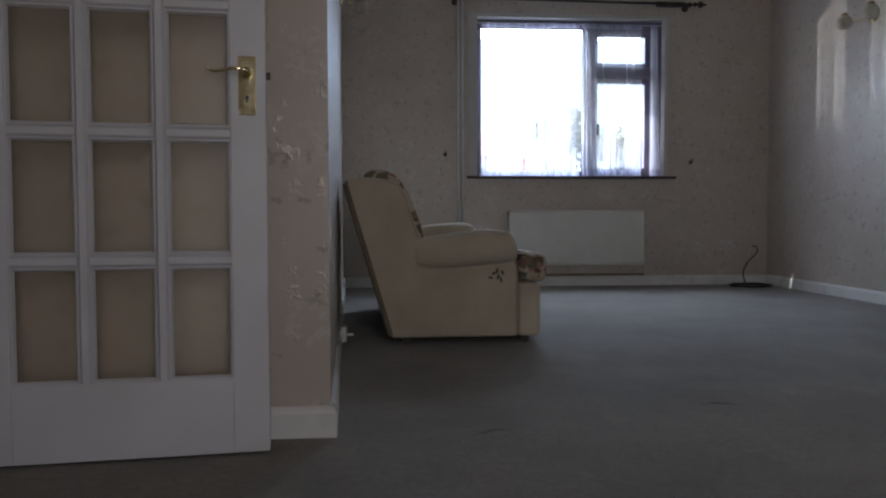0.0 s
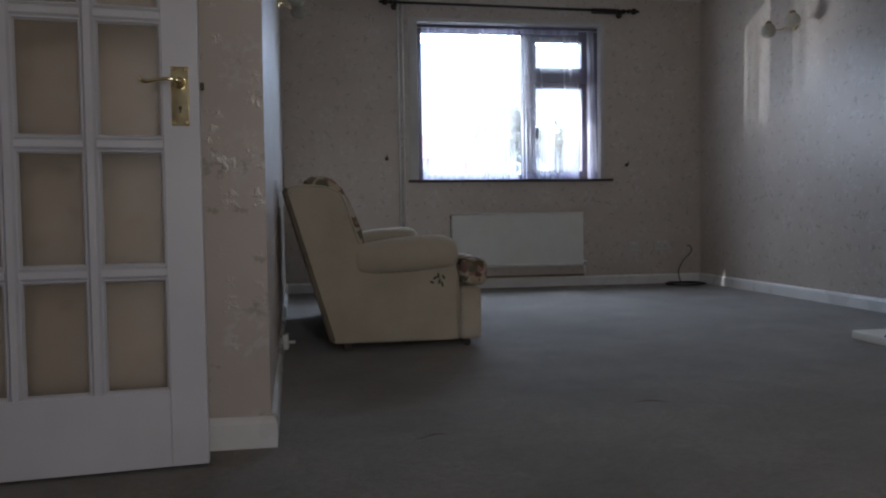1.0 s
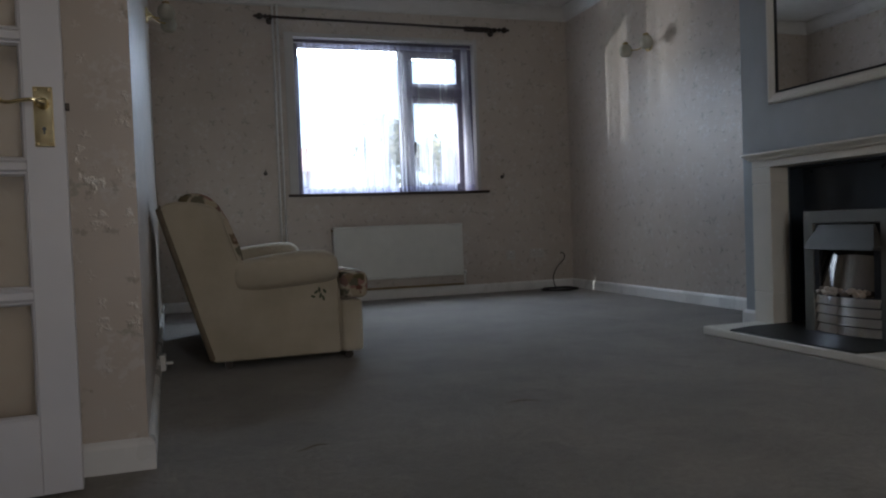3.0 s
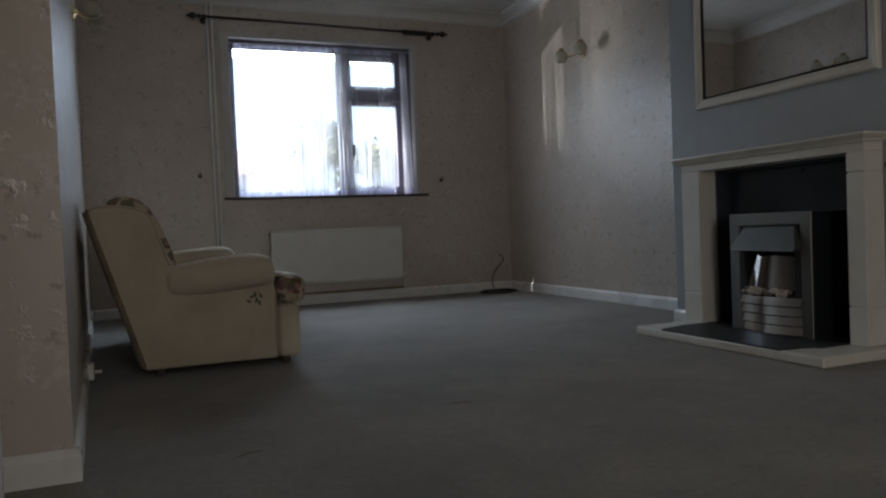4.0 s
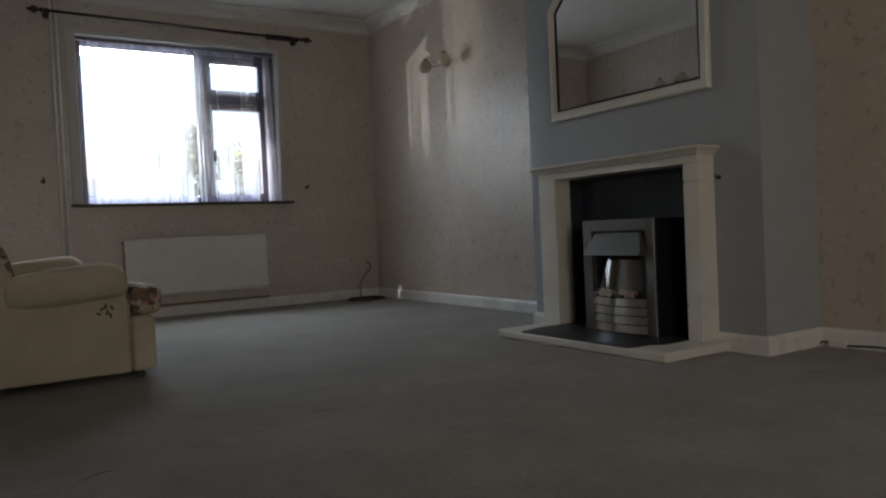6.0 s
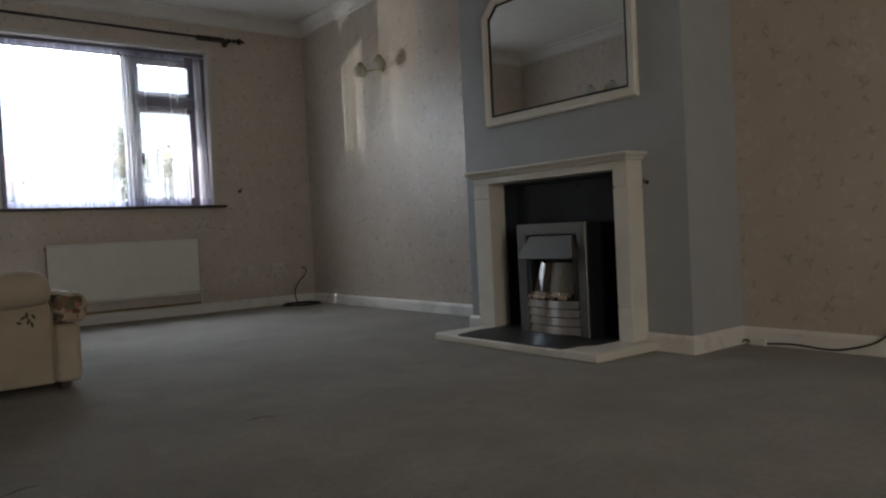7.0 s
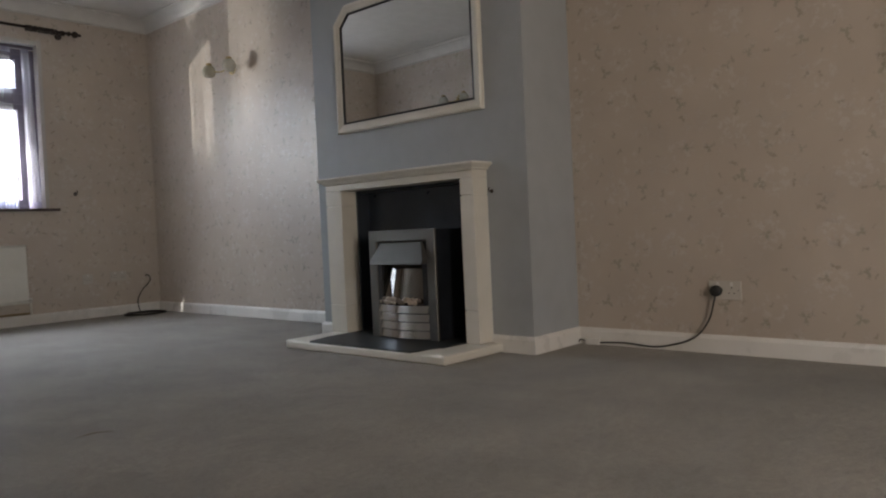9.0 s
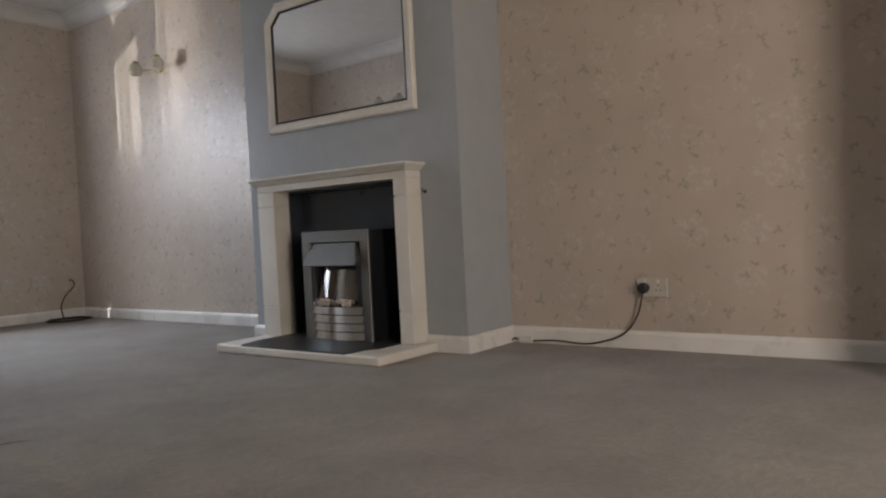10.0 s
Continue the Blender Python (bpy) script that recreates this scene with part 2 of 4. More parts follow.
# dark stain, lightened towards lilac for the glare of the net before it
FRAMEPAINT = plain("glare_lightened_frame_stain", (0.15, 0.135, 0.18), 0.45, vary=0.2)
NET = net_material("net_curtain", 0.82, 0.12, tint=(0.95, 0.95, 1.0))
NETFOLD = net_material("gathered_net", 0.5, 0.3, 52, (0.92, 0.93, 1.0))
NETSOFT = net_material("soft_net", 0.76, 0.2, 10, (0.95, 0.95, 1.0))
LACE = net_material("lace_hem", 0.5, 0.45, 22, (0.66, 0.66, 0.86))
PANE = glass_material("window_glass", (1, 1, 1), 0.0)
OBSCURE = glass_material("obscured_glass", (0.74, 0.72, 0.685), 0.22)
def opal_material():
    """Thin white glass that lets light from behind shine through."""
    m, n, l, b = material("opal_glass", (0.62, 0.60, 0.53), 0.2)
    glow = n.new("ShaderNodeBsdfTranslucent")
    glow.inputs[0].default_value = (0.70, 0.68, 0.60, 1)
    both = n.new("ShaderNodeMixShader")
    both.inputs[0].default_value = 0.6
    l.new(b.outputs[0], both.inputs[1])
    l.new(glow.outputs[0], both.inputs[2])
    thin, veil = n.new("ShaderNodeBsdfTransparent"), n.new("ShaderNodeMixShader")
    veil.inputs[0].default_value = 0.35
    l.new(both.outputs[0], veil.inputs[1])
    l.new(thin.outputs[0], veil.inputs[2])
    l.new(veil.outputs[0], n["Material Output"].inputs[0])
    l.new(ramp(n, l, noise_node(n, l, coords(n), 25), [(0.3, (0.62, 0.60, 0.52)), (0.7, (0.74, 0.72, 0.65))]), b.inputs["Base Color"])
    return m


FROST = opal_material()
MIRROR = material("mirror_silver", (0.86, 0.87, 0.86), 0.015, 1.0)[0]
SMOKED = material("smoked_glass", (0.2, 0.185, 0.165), 0.04, 1.0)[0]
PEBBLE = plain("pale_pebble", (0.44, 0.37, 0.30), 0.7, vary=0.25, scale=30)
COAL = plain("dark_pebble", (0.16, 0.13, 0.11), 0.7, vary=0.25, scale=30)
LEAFGREEN = plain("leaf_print", (0.085, 0.10, 0.06), 0.85)
DRIVE = plain("drive_concrete", (0.32, 0.31, 0.29), 0.9, vary=0.2, scale=2, grain=60, relief=0.3)
BRICK = plain("red_brick", (0.42, 0.22, 0.17), 0.85, vary=0.25, scale=3, grain=40)
ROOFTILE = plain("roof_tile", (0.34, 0.2, 0.17), 0.85, vary=0.25, scale=4)
BARK = plain("bark", (0.09, 0.07, 0.05), 0.9, vary=0.3, scale=12, relief=0.6)
LEAF = plain("leaf", (0.22, 0.21, 0.10), 0.7, vary=0.4, scale=2)
CARRED = plain("red_gloss_paint", (0.42, 0.03, 0.03), 0.2, vary=0.05)

# ---- builders ----
ORIGIN = {}


def thing(name, base, label, category, group="", kind="", turn=0.0, local=False):
    """An Empty at the base of a thing. Its parts are given in world places, or in its own when local."""
    e = new(name)
    e.empty_display_size = 0.1
    e.matrix_world = pose(*base, 0, 0, turn)
    ORIGIN[e.name] = Vector((0, 0, 0)) if local else Vector(base)
    return tagged(e, label, category, group, kind)


def part(name, bm, mat, parent=None, label="", smooth=False):
    """Links a bmesh as one mesh object under a thing or a part."""
    at = ORIGIN[parent.name] if parent else Vector((0, 0, 0))
    bmesh.ops.translate(bm, verts=bm.verts, vec=-at)
    bmesh.ops.recalc_face_normals(bm, faces=bm.faces)
    if smooth:
        for f in bm.faces:
            f.smooth = True
    me = bpy.data.meshes.new(name)
    bm.to_mesh(me)
    bm.free()
    me.materials.append(mat)
    ob = new(name, me)
    if parent:
        ob.parent = parent
    ORIGIN[ob.name] = at
    if label:
        ob["label"] = label
    return ob


def setting(name, bm, mat, label, category, smooth=False):
    return tagged(part(name, bm, mat, None, "", smooth), label, category, "", "structure")


def box(x0, x1, y0, y1, z0, z1, bevel=0.0, seg=2, bm=None):
    own = bmesh.new()
    vs = [own.verts.new((x, y, z)) for x in (x0, x1) for y in (y0, y1) for z in (z0, z1)]
    for q in ((0, 1, 3, 2), (4, 6, 7, 5), (0, 4, 5, 1), (2, 3, 7, 6), (0, 2, 6, 4), (1, 5, 7, 3)):
        own.faces.new([vs[k] for k in q])
    if bevel:
        bmesh.ops.bevel(own, geom=own.edges[:], offset=bevel, segments=seg, profile=0.5, affect="EDGES")
    return own if bm is None else join(bm, own)


def join(bm, other):
    me = bpy.data.meshes.new("tmp")
    other.to_mesh(me)
    other.free()
    bm.from_mesh(me)
    bpy.data.meshes.remove(me)
    return bm


def prism(outline, lo, hi, place, bevel=0.0, seg=2):
    """A flat outline given thickness; place(u, v, w) sets each point into the world."""
    bm = bmesh.new()
    rows = [[bm.verts.new(place(u, v, w)) for u, v in outline] for w in (lo, hi)]
    bm.faces.new(rows[0])
    bm.faces.new(rows[1])
    k = len(outline)
    for i in range(k):
        bm.faces.new((rows[0][i], rows[0][(i + 1) % k], rows[1][(i + 1) % k], rows[1][i]))
    if bevel:
        bmesh.ops.bevel(bm, geom=bm.edges[:], offset=bevel, segments=seg, profile=0.5, affect="EDGES")
    return bm


def sweep(path, profile, place, closed=False):
    """A moulding: the profile (inset, height) carried along a flat path with mitred corners; the inset goes to the path's left."""
    bm = bmesh.new()
    k = len(path)
    rings = []
    for i in range(k):
        p = Vector(path[i])
        d0 = (p - Vector(path[i - 1])).normalized() if (i or closed) else None
        d1 = (Vector(path[(i + 1) % k]) - p).normalized() if (i < k - 1 or closed) else None
        d0, d1 = d0 or d1, d1 or d0
        n0, n1 = Vector((-d0.y, d0.x)), Vector((-d1.y, d1.x))
        m = (n0 + n1) / max(0.2, 1 + n0.dot(n1))
        rings.append([bm.verts.new(place(p.x + m.x * a, p.y + m.y * a, h)) for a, h in profile])
    q = len(profile)
    for i in range(k if closed else k - 1):
        a, b = rings[i], rings[(i + 1) % k]
        for j in range(q):
            bm.faces.new((a[j], a[(j + 1) % q], b[(j + 1) % q], b[j]))
    if not closed:
        bm.faces.new(rings[0])
        bm.faces.new(rings[-1])
    return bm


def tube(points, radius, seg=10, caps=True, bm=None):
    """A round rod along points; radius may be one for each point."""
    bm = bm or bmesh.new()
    pts = [Vector(p) for p in points]
    radii = radius if isinstance(radius, (list, tuple)) else [radius] * len(pts)
    rings, up = [], None
    for i, p in enumerate(pts):
        d = (pts[min(i + 1, len(pts) - 1)] - pts[max(i - 1, 0)]).normalized()
        if up is None:
            up = d.orthogonal().normalized()
        side = d.cross(up).normalized()
        up = side.cross(d).normalized()
        rings.append([bm.verts.new(p + radii[i] * (math.cos(a) * up + math.sin(a) * side))
                      for a in (2 * math.pi * j / seg for j in range(seg))])
    for a, b in zip(rings, rings[1:]):
        for j in range(seg):
            bm.faces.new((a[j], a[(j + 1) % seg], b[(j + 1) % seg], b[j]))
    if caps:
        bm.faces.new(rings[0])
        bm.faces.new(rings[-1])
    return bm


def curve_points(points, steps=6):
    """A smooth line through points."""
    p = [Vector(q) for q in points]
    p = [2 * p[0] - p[1]] + p + [2 * p[-1] - p[-2]]
    out = []
    for i in range(1, len(p) - 2):
        for s in range(steps):
            t = s / steps
            a, b, c, d = p[i - 1:i + 3]
            out.append(0.5 * (2 * b + (c - a) * t + (2 * a - 5 * b + 4 * c - d) * t * t + (3 * b - a - 3 * c + d) * t ** 3))
    return out + [p[-2]]


def lathe(profile, centre, axis, seg=20):
    """A turned piece: profile of (along, radius) about an axis through centre."""
    c, ax = Vector(centre), Vector(axis).normalized()
    return tube([c + ax * a for a, _ in profile], [max(r, 0.0004) for _, r in profile], seg)


def loft(rings, seg=24, power=2.6):
    """A soft body through cross-sections across x: (x, y, z, half width, half height)."""
    bm = bmesh.new()
    made = []
    for x, y, z, ry, rz in rings:
        row = []
        for j in range(seg):
            a = 2 * math.pi * j / seg
            ca, sa = math.cos(a), math.sin(a)
            row.append(bm.verts.new((x, y + ry * math.copysign(abs(ca) ** (2 / power), ca), z + rz * math.copysign(abs(sa) ** (2 / power), sa))))
        made.append(row)
    for a, b in zip(made, made[1:]):
        for j in range(seg):
            bm.faces.new((a[j], a[(j + 1) % seg], b[(j + 1) % seg], b[j]))
    bm.faces.new(made[0])
    bm.faces.new(made[-1])
    return bm


def plan(u, v, w):
    return (u, v, w)


def side_on(u, v, w):
    """An outline in x and z, thick along y."""
    return (u, w, v)


def on_east(u, v, w):
    """An outline in y and z, thick along x."""
    return (w, u, v)


# ---- the room's shell ----
EAST, BREAST, NORTH, CEIL = 3.848, 3.44, 6.36, 2.64
WX0, WX1, WZ0, WZ1 = 1.275, 2.905, 0.945, 2.287      # window opening

setting("floor", box(-0.9, 4.2, -2.3, 6.62, -0.12, 0.0), CARPET, "worn grey-brown fitted carpet with stains and marks", "floor")
setting("ceiling", box(-0.9, 4.2, -2.3, 6.62, CEIL, CEIL + 0.12), CEILING, "white textured plaster ceiling", "ceiling")
wall = box(-0.9, WX0, NORTH, 6.62, 0, CEIL)
box(WX1, 4.1, NORTH, 6.62, 0, CEIL, bm=wall)
box(WX0, WX1, NORTH, 6.62, 0, WZ0 - 0.024, bm=wall)
box(WX0, WX1, NORTH, 6.62, WZ1, CEIL, bm=wall)
setting("wall_north", wall, PAPER, "window wall with faded floral sprig wallpaper", "wall")
setting("wall_east", box(EAST, 4.1, -2.1, NORTH, 0, CEIL), PAPER, "fireplace wall with beige floral sprig wallpaper", "wall")
setting("wall_west", prism([(0.14, NORTH), (-0.8, NORTH), (-0.8, 2.10), (0.343, 2.10)], 0, CEIL, plan), PAPER,
        "wall and its end with beige floral sprig wallpaper", "wall")
FY_S, FY_N, FZ, FBACK = 2.237, 3.134, 0.868, 3.53      # fireplace opening
breast = box(BREAST, EAST + 0.003, 1.906, FY_S, 0, CEIL)
box(BREAST, EAST + 0.003, FY_N, 3.472, 0, CEIL, bm=breast)
box(BREAST, EAST + 0.003, FY_S, FY_N, FZ, CEIL, bm=breast)
box(FBACK + 0.012, EAST + 0.003, FY_S, FY_N, 0, FZ, bm=breast)
box(BREAST, FBACK + 0.012, FY_S, FY_N, 0, 0.028, bm=breast)
bmesh.ops.remove_doubles(breast, verts=breast.verts, dist=0.0005)
setting("chimney_breast", breast, PAINT, "chimney breast painted plain blue-grey", "chimney breast")
setting("wall_hall", box(-0.8, -0.56, -2.1, 2.10, 0, CEIL), PAPER, "plain papered wall behind the door", "wall")
# unseen block, added so that its corner cuts the light from behind
setting("wall_shade_block", box(3.30, EAST, -2.1, -0.05, 0, CEIL), PAPER, "unseen papered block added to cast the east wall's shadow edge", "wall")
wall = box(-0.56, 0.80, -2.1, -1.9, 0, CEIL)
box(1.49, 3.30, -2.1, -1.9, 0, CEIL, bm=wall)
box(0.80, 1.49, -2.1, -1.9, 2.12, CEIL, bm=wall)
box(0.80, 1.49, -2.1, -1.9, 0, 0.18, bm=wall)
setting("wall_south", wall, PAPER, "plain papered wall with a glazed light", "wall")

COVE = [(0, CEIL)] + [(0.10 - 0.085 * math.sin(a), CEIL - 0.015 - 0.085 * (1 - math.cos(a)))
                      for a in (math.pi / 2 * k / 6 for k in range(7))] + [(0.008, CEIL - 0.105), (0.0, CEIL - 0.112)]
COVE.insert(1, (0.10, CEIL))
ROOM = [(0.14, NORTH), (0.343, 2.10), (-0.56, 2.10), (-0.56, -1.9), (3.30, -1.9), (3.30, -0.05), (EAST, -0.05),
        (EAST, 1.906), (BREAST, 1.906), (BREAST, 3.472), (EAST, 3.472), (EAST, NORTH)]
setting("cornice", sweep(ROOM, COVE, plan, True), CEILING, "white plaster cove cornice round the ceiling", "cornice")
BOARD = [(0, 0), (0.017, 0), (0.017, 0.066), (0.013, 0.076), (0.006, 0.084), (0, 0.084)]
setting("baseboard", sweep([(BREAST, 3.286), (BREAST, 3.472), (EAST, 3.472), (EAST, NORTH), (0.14, NORTH), (0.343, 2.10), (-0.54, 2.10)],
                           BOARD, plan), GLOSS, "white gloss-painted skirting board", "skirting")
setting("baseboard", sweep([(EAST, -0.05), (EAST, 1.906), (BREAST, 1.906), (BREAST, 2.149)], BOARD, plan), GLOSS,
        "white gloss-painted skirting board", "skirting")

# ---- window ----
win = thing("window_1", (2.09, 6.47, WZ0), "dark-stained timber window with one fixed pane and a casement", "window", kind="structure")
FY0, FY1 = 6.435, 6.50


def rect_frame(x0, x1, z0, z1, w, y0, y1, bevel=0.004):
    prof = [(0, y1), (0, y0), (w - bevel, y0), (w, y0 + bevel), (w, y1)]
    return sweep([(x0, z0), (x1, z0), (x1, z1), (x0, z1)], prof, side_on, True)


part("window_frame", rect_frame(WX0, WX1, WZ0, WZ1, 0.030, FY0, FY1 + 0.03), FRAMEPAINT, win)
part("mullion", box(2.225, 2.294, FY0 + 0.002, FY1, WZ0 + 0.030, WZ1 - 0.0545, 0.005), FRAMEPAINT, win)
part("transom", box(2.295, WX1 - 0.1, FY0 + 0.002, FY1, 1.80, 1.885, 0.005), FRAMEPAINT, win)
part("head", box(WX0 + 0.031, WX1 - 0.031, FY0 + 0.001, FY1, WZ1 - 0.053, WZ1 - 0.0305, 0.004), FRAMEPAINT, win)
part("head", box(2.295, WX1 - 0.101, FY0 + 0.001, FY1, WZ1 - 0.082, WZ1 - 0.0535, 0.004), FRAMEPAINT, win)
part("jamb", box(WX1 - 0.1, WX1 - 0.0305, FY0 + 0.001, FY1, WZ0 + 0.030, WZ1 - 0.0535, 0.004), FRAMEPAINT, win)
sash = part("fixed_sash", rect_frame(WX0 + 0.031, 2.225, WZ0 + 0.031, WZ1 - 0.054, 0.016, FY0 + 0.02, FY1), FRAMEPAINT, win)
low = part("casement", rect_frame(2.296, WX1 - 0.102, WZ0 + 0.031, 1.798, 0.045, FY0 + 0.008, FY1), FRAMEPAINT, win)
top = part("top_light", rect_frame(2.296, WX1 - 0.102, 1.887, WZ1 - 0.084, 0.045, FY0 + 0.008, FY1), FRAMEPAINT, win)
for owner, (a, b, c, d) in ((sash, (WX0 + 0.043, 2.213, WZ0 + 0.043, WZ1 - 0.066)), (low, (2.337, WX1 - 0.143, WZ0 + 0.072, 1.757)),
                            (top, (2.337, WX1 - 0.143, 1.928, WZ1 - 0.125))):
    pane = part("pane", box(a, b, 6.474, 6.478, c, d), PANE, owner)
    pane.visible_shadow = False
stay = tube([(2.45, 6.425, WZ0 + 0.075), (2.62, 6.425, WZ0 + 0.075)], 0.006, 8)
part("stay", stay, DARKMETAL, low)
part("handle", box(2.335, 2.35, 6.405, 6.436, 1.30, 1.40, 0.005), DARKMETAL, low)

setting("window_reveal", box(WX1 - 0.004, WX1 + 0.03, NORTH - 0.008, 6.434, WZ0, WZ1 + 0.034, 0.003), LINING, "white painted window lining", "trim")
setting("window_reveal", box(WX0 + 0.002, WX1 - 0.006, NORTH - 0.008, 6.434, WZ1 - 0.004, WZ1 + 0.030, 0.003), LINING, "white painted window lining", "trim")
setting("window_reveal", box(WX0 - 0.075, WX0 + 0.001, NORTH - 0.008, 6.434, WZ0, WZ1 + 0.034, 0.003), LINING, "white painted window lining", "trim")
setting("window_sill", box(1.185, 3.005, NORTH - 0.045, 6.432, WZ0 - 0.022, WZ0 - 0.001, 0.006, 3), DARKWOOD, "dark stained wooden window sill", "sill")
outer_sill = box(1.2, 2.98, 6.505, 6.68, WZ0 - 0.05, WZ0 + 0.005, 0.006)
setting("outer_sill", outer_sill, DRIVE, "concrete outer window sill", "sill")

garden = thing("window_2", (1.145, -2.0, 0.18), "white-framed glazed light", "window", kind="structure")
part("window_frame", sweep([(0.80, 0.18), (1.49, 0.18), (1.49, 2.12), (0.80, 2.12)], [(0, -2.03), (0, -1.97), (0.03, -1.97), (0.03, -2.03)], side_on, True), GLOSS, garden)
pane = part("pane", box(0.825, 1.465, -2.005, -2.0, 0.205, 2.095), PANE, garden)
pane.visible_shadow = False


# ---- net curtains ----
def net_panel(x0, x1, y, z0, z1, folds, depth, gather, lean, seed):
    """A hanging net: folds deepen downwards, the hem is scalloped."""
    rnd = random.Random(seed)
    phases = [rnd.uniform(0, 6.28) for _ in range(4)]
    bm = bmesh.new()
    nu, nv = 120, 28
    grid = []
    for j in range(nv + 1):
        v = j / nv
        row = []
        for i in range(nu + 1):
            u = i / nu
            g = u + gather * v * math.sin(math.pi * u) * math.sin(phases[0] + 5 * u)
            x = x0 + (x1 - x0) * g + lean * v * u
            s = math.sin(folds * 6.28 * u + phases[1] + 1.1 * math.sin(7 * u + phases[2])) + 0.5 * math.sin(folds * 13.7 * u + phases[3])
            d = depth * (0.45 + 0.75 * v) * s
            z = z1 + (z0 - z1) * v + (0.006 * math.sin(folds * 12.56 * u) if j == nv else 0)
            row.append(bm.verts.new((x, y + d, z)))
        grid.append(row)
    for j in range(nv):
        for i in range(nu):
            bm.faces.new((grid[j][i], grid[j][i + 1], grid[j + 1][i + 1], grid[j + 1][i]))
    return bm


def net_curtain(x0, x1, y, folds, depth, gather, lean, seed, label, cloth):
    t = thing("net_curtain", ((x0 + x1) / 2, y, WZ0), label, "curtain", "net curtains at the window")
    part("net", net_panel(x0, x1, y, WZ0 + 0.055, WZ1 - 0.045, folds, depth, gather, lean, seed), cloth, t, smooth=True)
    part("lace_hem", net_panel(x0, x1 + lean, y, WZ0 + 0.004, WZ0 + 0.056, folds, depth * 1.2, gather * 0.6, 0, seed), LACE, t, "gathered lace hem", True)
    part("heading", box(x0, x1, y - 0.006, y + 0.006, WZ1 - 0.075, WZ1 - 0.035, 0.004), LACE, t, "folded heading tape")
    return t


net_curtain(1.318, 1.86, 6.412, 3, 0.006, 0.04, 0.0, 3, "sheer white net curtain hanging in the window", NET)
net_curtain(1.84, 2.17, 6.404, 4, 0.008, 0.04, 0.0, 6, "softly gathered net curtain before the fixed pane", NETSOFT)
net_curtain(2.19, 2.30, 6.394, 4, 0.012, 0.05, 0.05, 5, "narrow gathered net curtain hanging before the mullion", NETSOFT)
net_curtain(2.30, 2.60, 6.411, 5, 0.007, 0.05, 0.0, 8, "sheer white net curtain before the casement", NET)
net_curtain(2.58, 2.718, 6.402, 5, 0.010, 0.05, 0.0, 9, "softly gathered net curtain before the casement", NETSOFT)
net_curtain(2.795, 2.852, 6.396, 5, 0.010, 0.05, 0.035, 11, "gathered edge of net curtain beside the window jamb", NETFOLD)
wire = thing("curtain_wire", (2.08, 6.41, 2.24), "thin white wire carrying the net curtains", "curtain wire")
part("wire", tube([(WX0 + 0.003, 6.408, 2.247), (WX1 - 0.006, 6.408, 2.247)], 0.003, 8), PLASTIC, wire)
for x in (WX0 + 0.01, WX1 - 0.014):
    part("hook", tube([(x, 6.408, 2.24), (x, 6.436, 2.25)], 0.003, 6), OLDBRASS, wire)

# ---- curtain pole ----
pole = thing("curtain_pole", (2.1, 6.26, 2.41), "dark bronze curtain pole with finials and bunched rings", "curtain pole")
PZ, PY = 2.402, 6.262
part("pole", tube([(1.02, PY, PZ + 0.012), (3.13, PY, PZ - 0.008)], 0.011, 12), DARKMETAL, pole, smooth=True)
FIN = [(0, 0.012), (0.008, 0.02), (0.016, 0.02), (0.022, 0.011), (0.034, 0.011), (0.045, 0.024), (0.062, 0.028), (0.078, 0.022), (0.088, 0.01), (0.098, 0.013), (0.112, 0.004)]
part("finial", lathe(FIN, (1.06, PY, PZ + 0.012), (-1, 0, 0)), DARKMETAL, pole, smooth=True)
part("finial", lathe(FIN, (3.115, PY, PZ - 0.008), (1, 0, 0)), DARKMETAL, pole, smooth=True)
for x, dz in ((1.085, 0.011), (3.075, -0.008)):
    b = lathe([(0, 0.028), (0.008, 0.028), (0.012, 0.012), (0.085, 0.010)], (x, NORTH - 0.001, PZ + dz - 0.012), (0, -1, 0))
    join(b, lathe([(-0.014, 0.021), (0.014, 0.021)], (x, PY, PZ + dz - 0.004), (1, 0, 0)))
    part("bracket", b, DARKMETAL, pole, smooth=False)
for k in range(13):
    x = 2.80 + 0.0185 * k + 0.003 * math.sin(9 * k)
    c = Vector((x, PY, PZ - 0.012))
    tilt = 0.12 * math.sin(5 * k)
    ring = [c + Vector((0.02 * tilt * math.sin(a), 0.021 * math.cos(a), 0.021 * math.sin(a))) for a in (6.2832 * j / 16 for j in range(17))]
    part("ring", tube(ring, 0.0055, 6), DARKMETAL, pole, smooth=True)

# ---- pipes, hooks and sockets on the window wall ----
for x, zt in ((1.112, CEIL - 0.10), (1.150, CEIL - 0.10)):
    p = thing("wall_pipe", (x, NORTH - 0.014, 0.084), "thin painted pipe running up beside the window", "pipe", "pipes beside the window")
    part("pipe", tube([(x, NORTH - 0.013, 0.084), (x, NORTH - 0.013, zt)], 0.0095, 10), GLOSS, p, smooth=True)
    for z in (0.6, 1.3, 2.0):
        part("clip", box(x - 0.013, x + 0.013, NORTH - 0.02, NORTH - 0.001, z, z + 0.014, 0.002), PLASTIC, p)


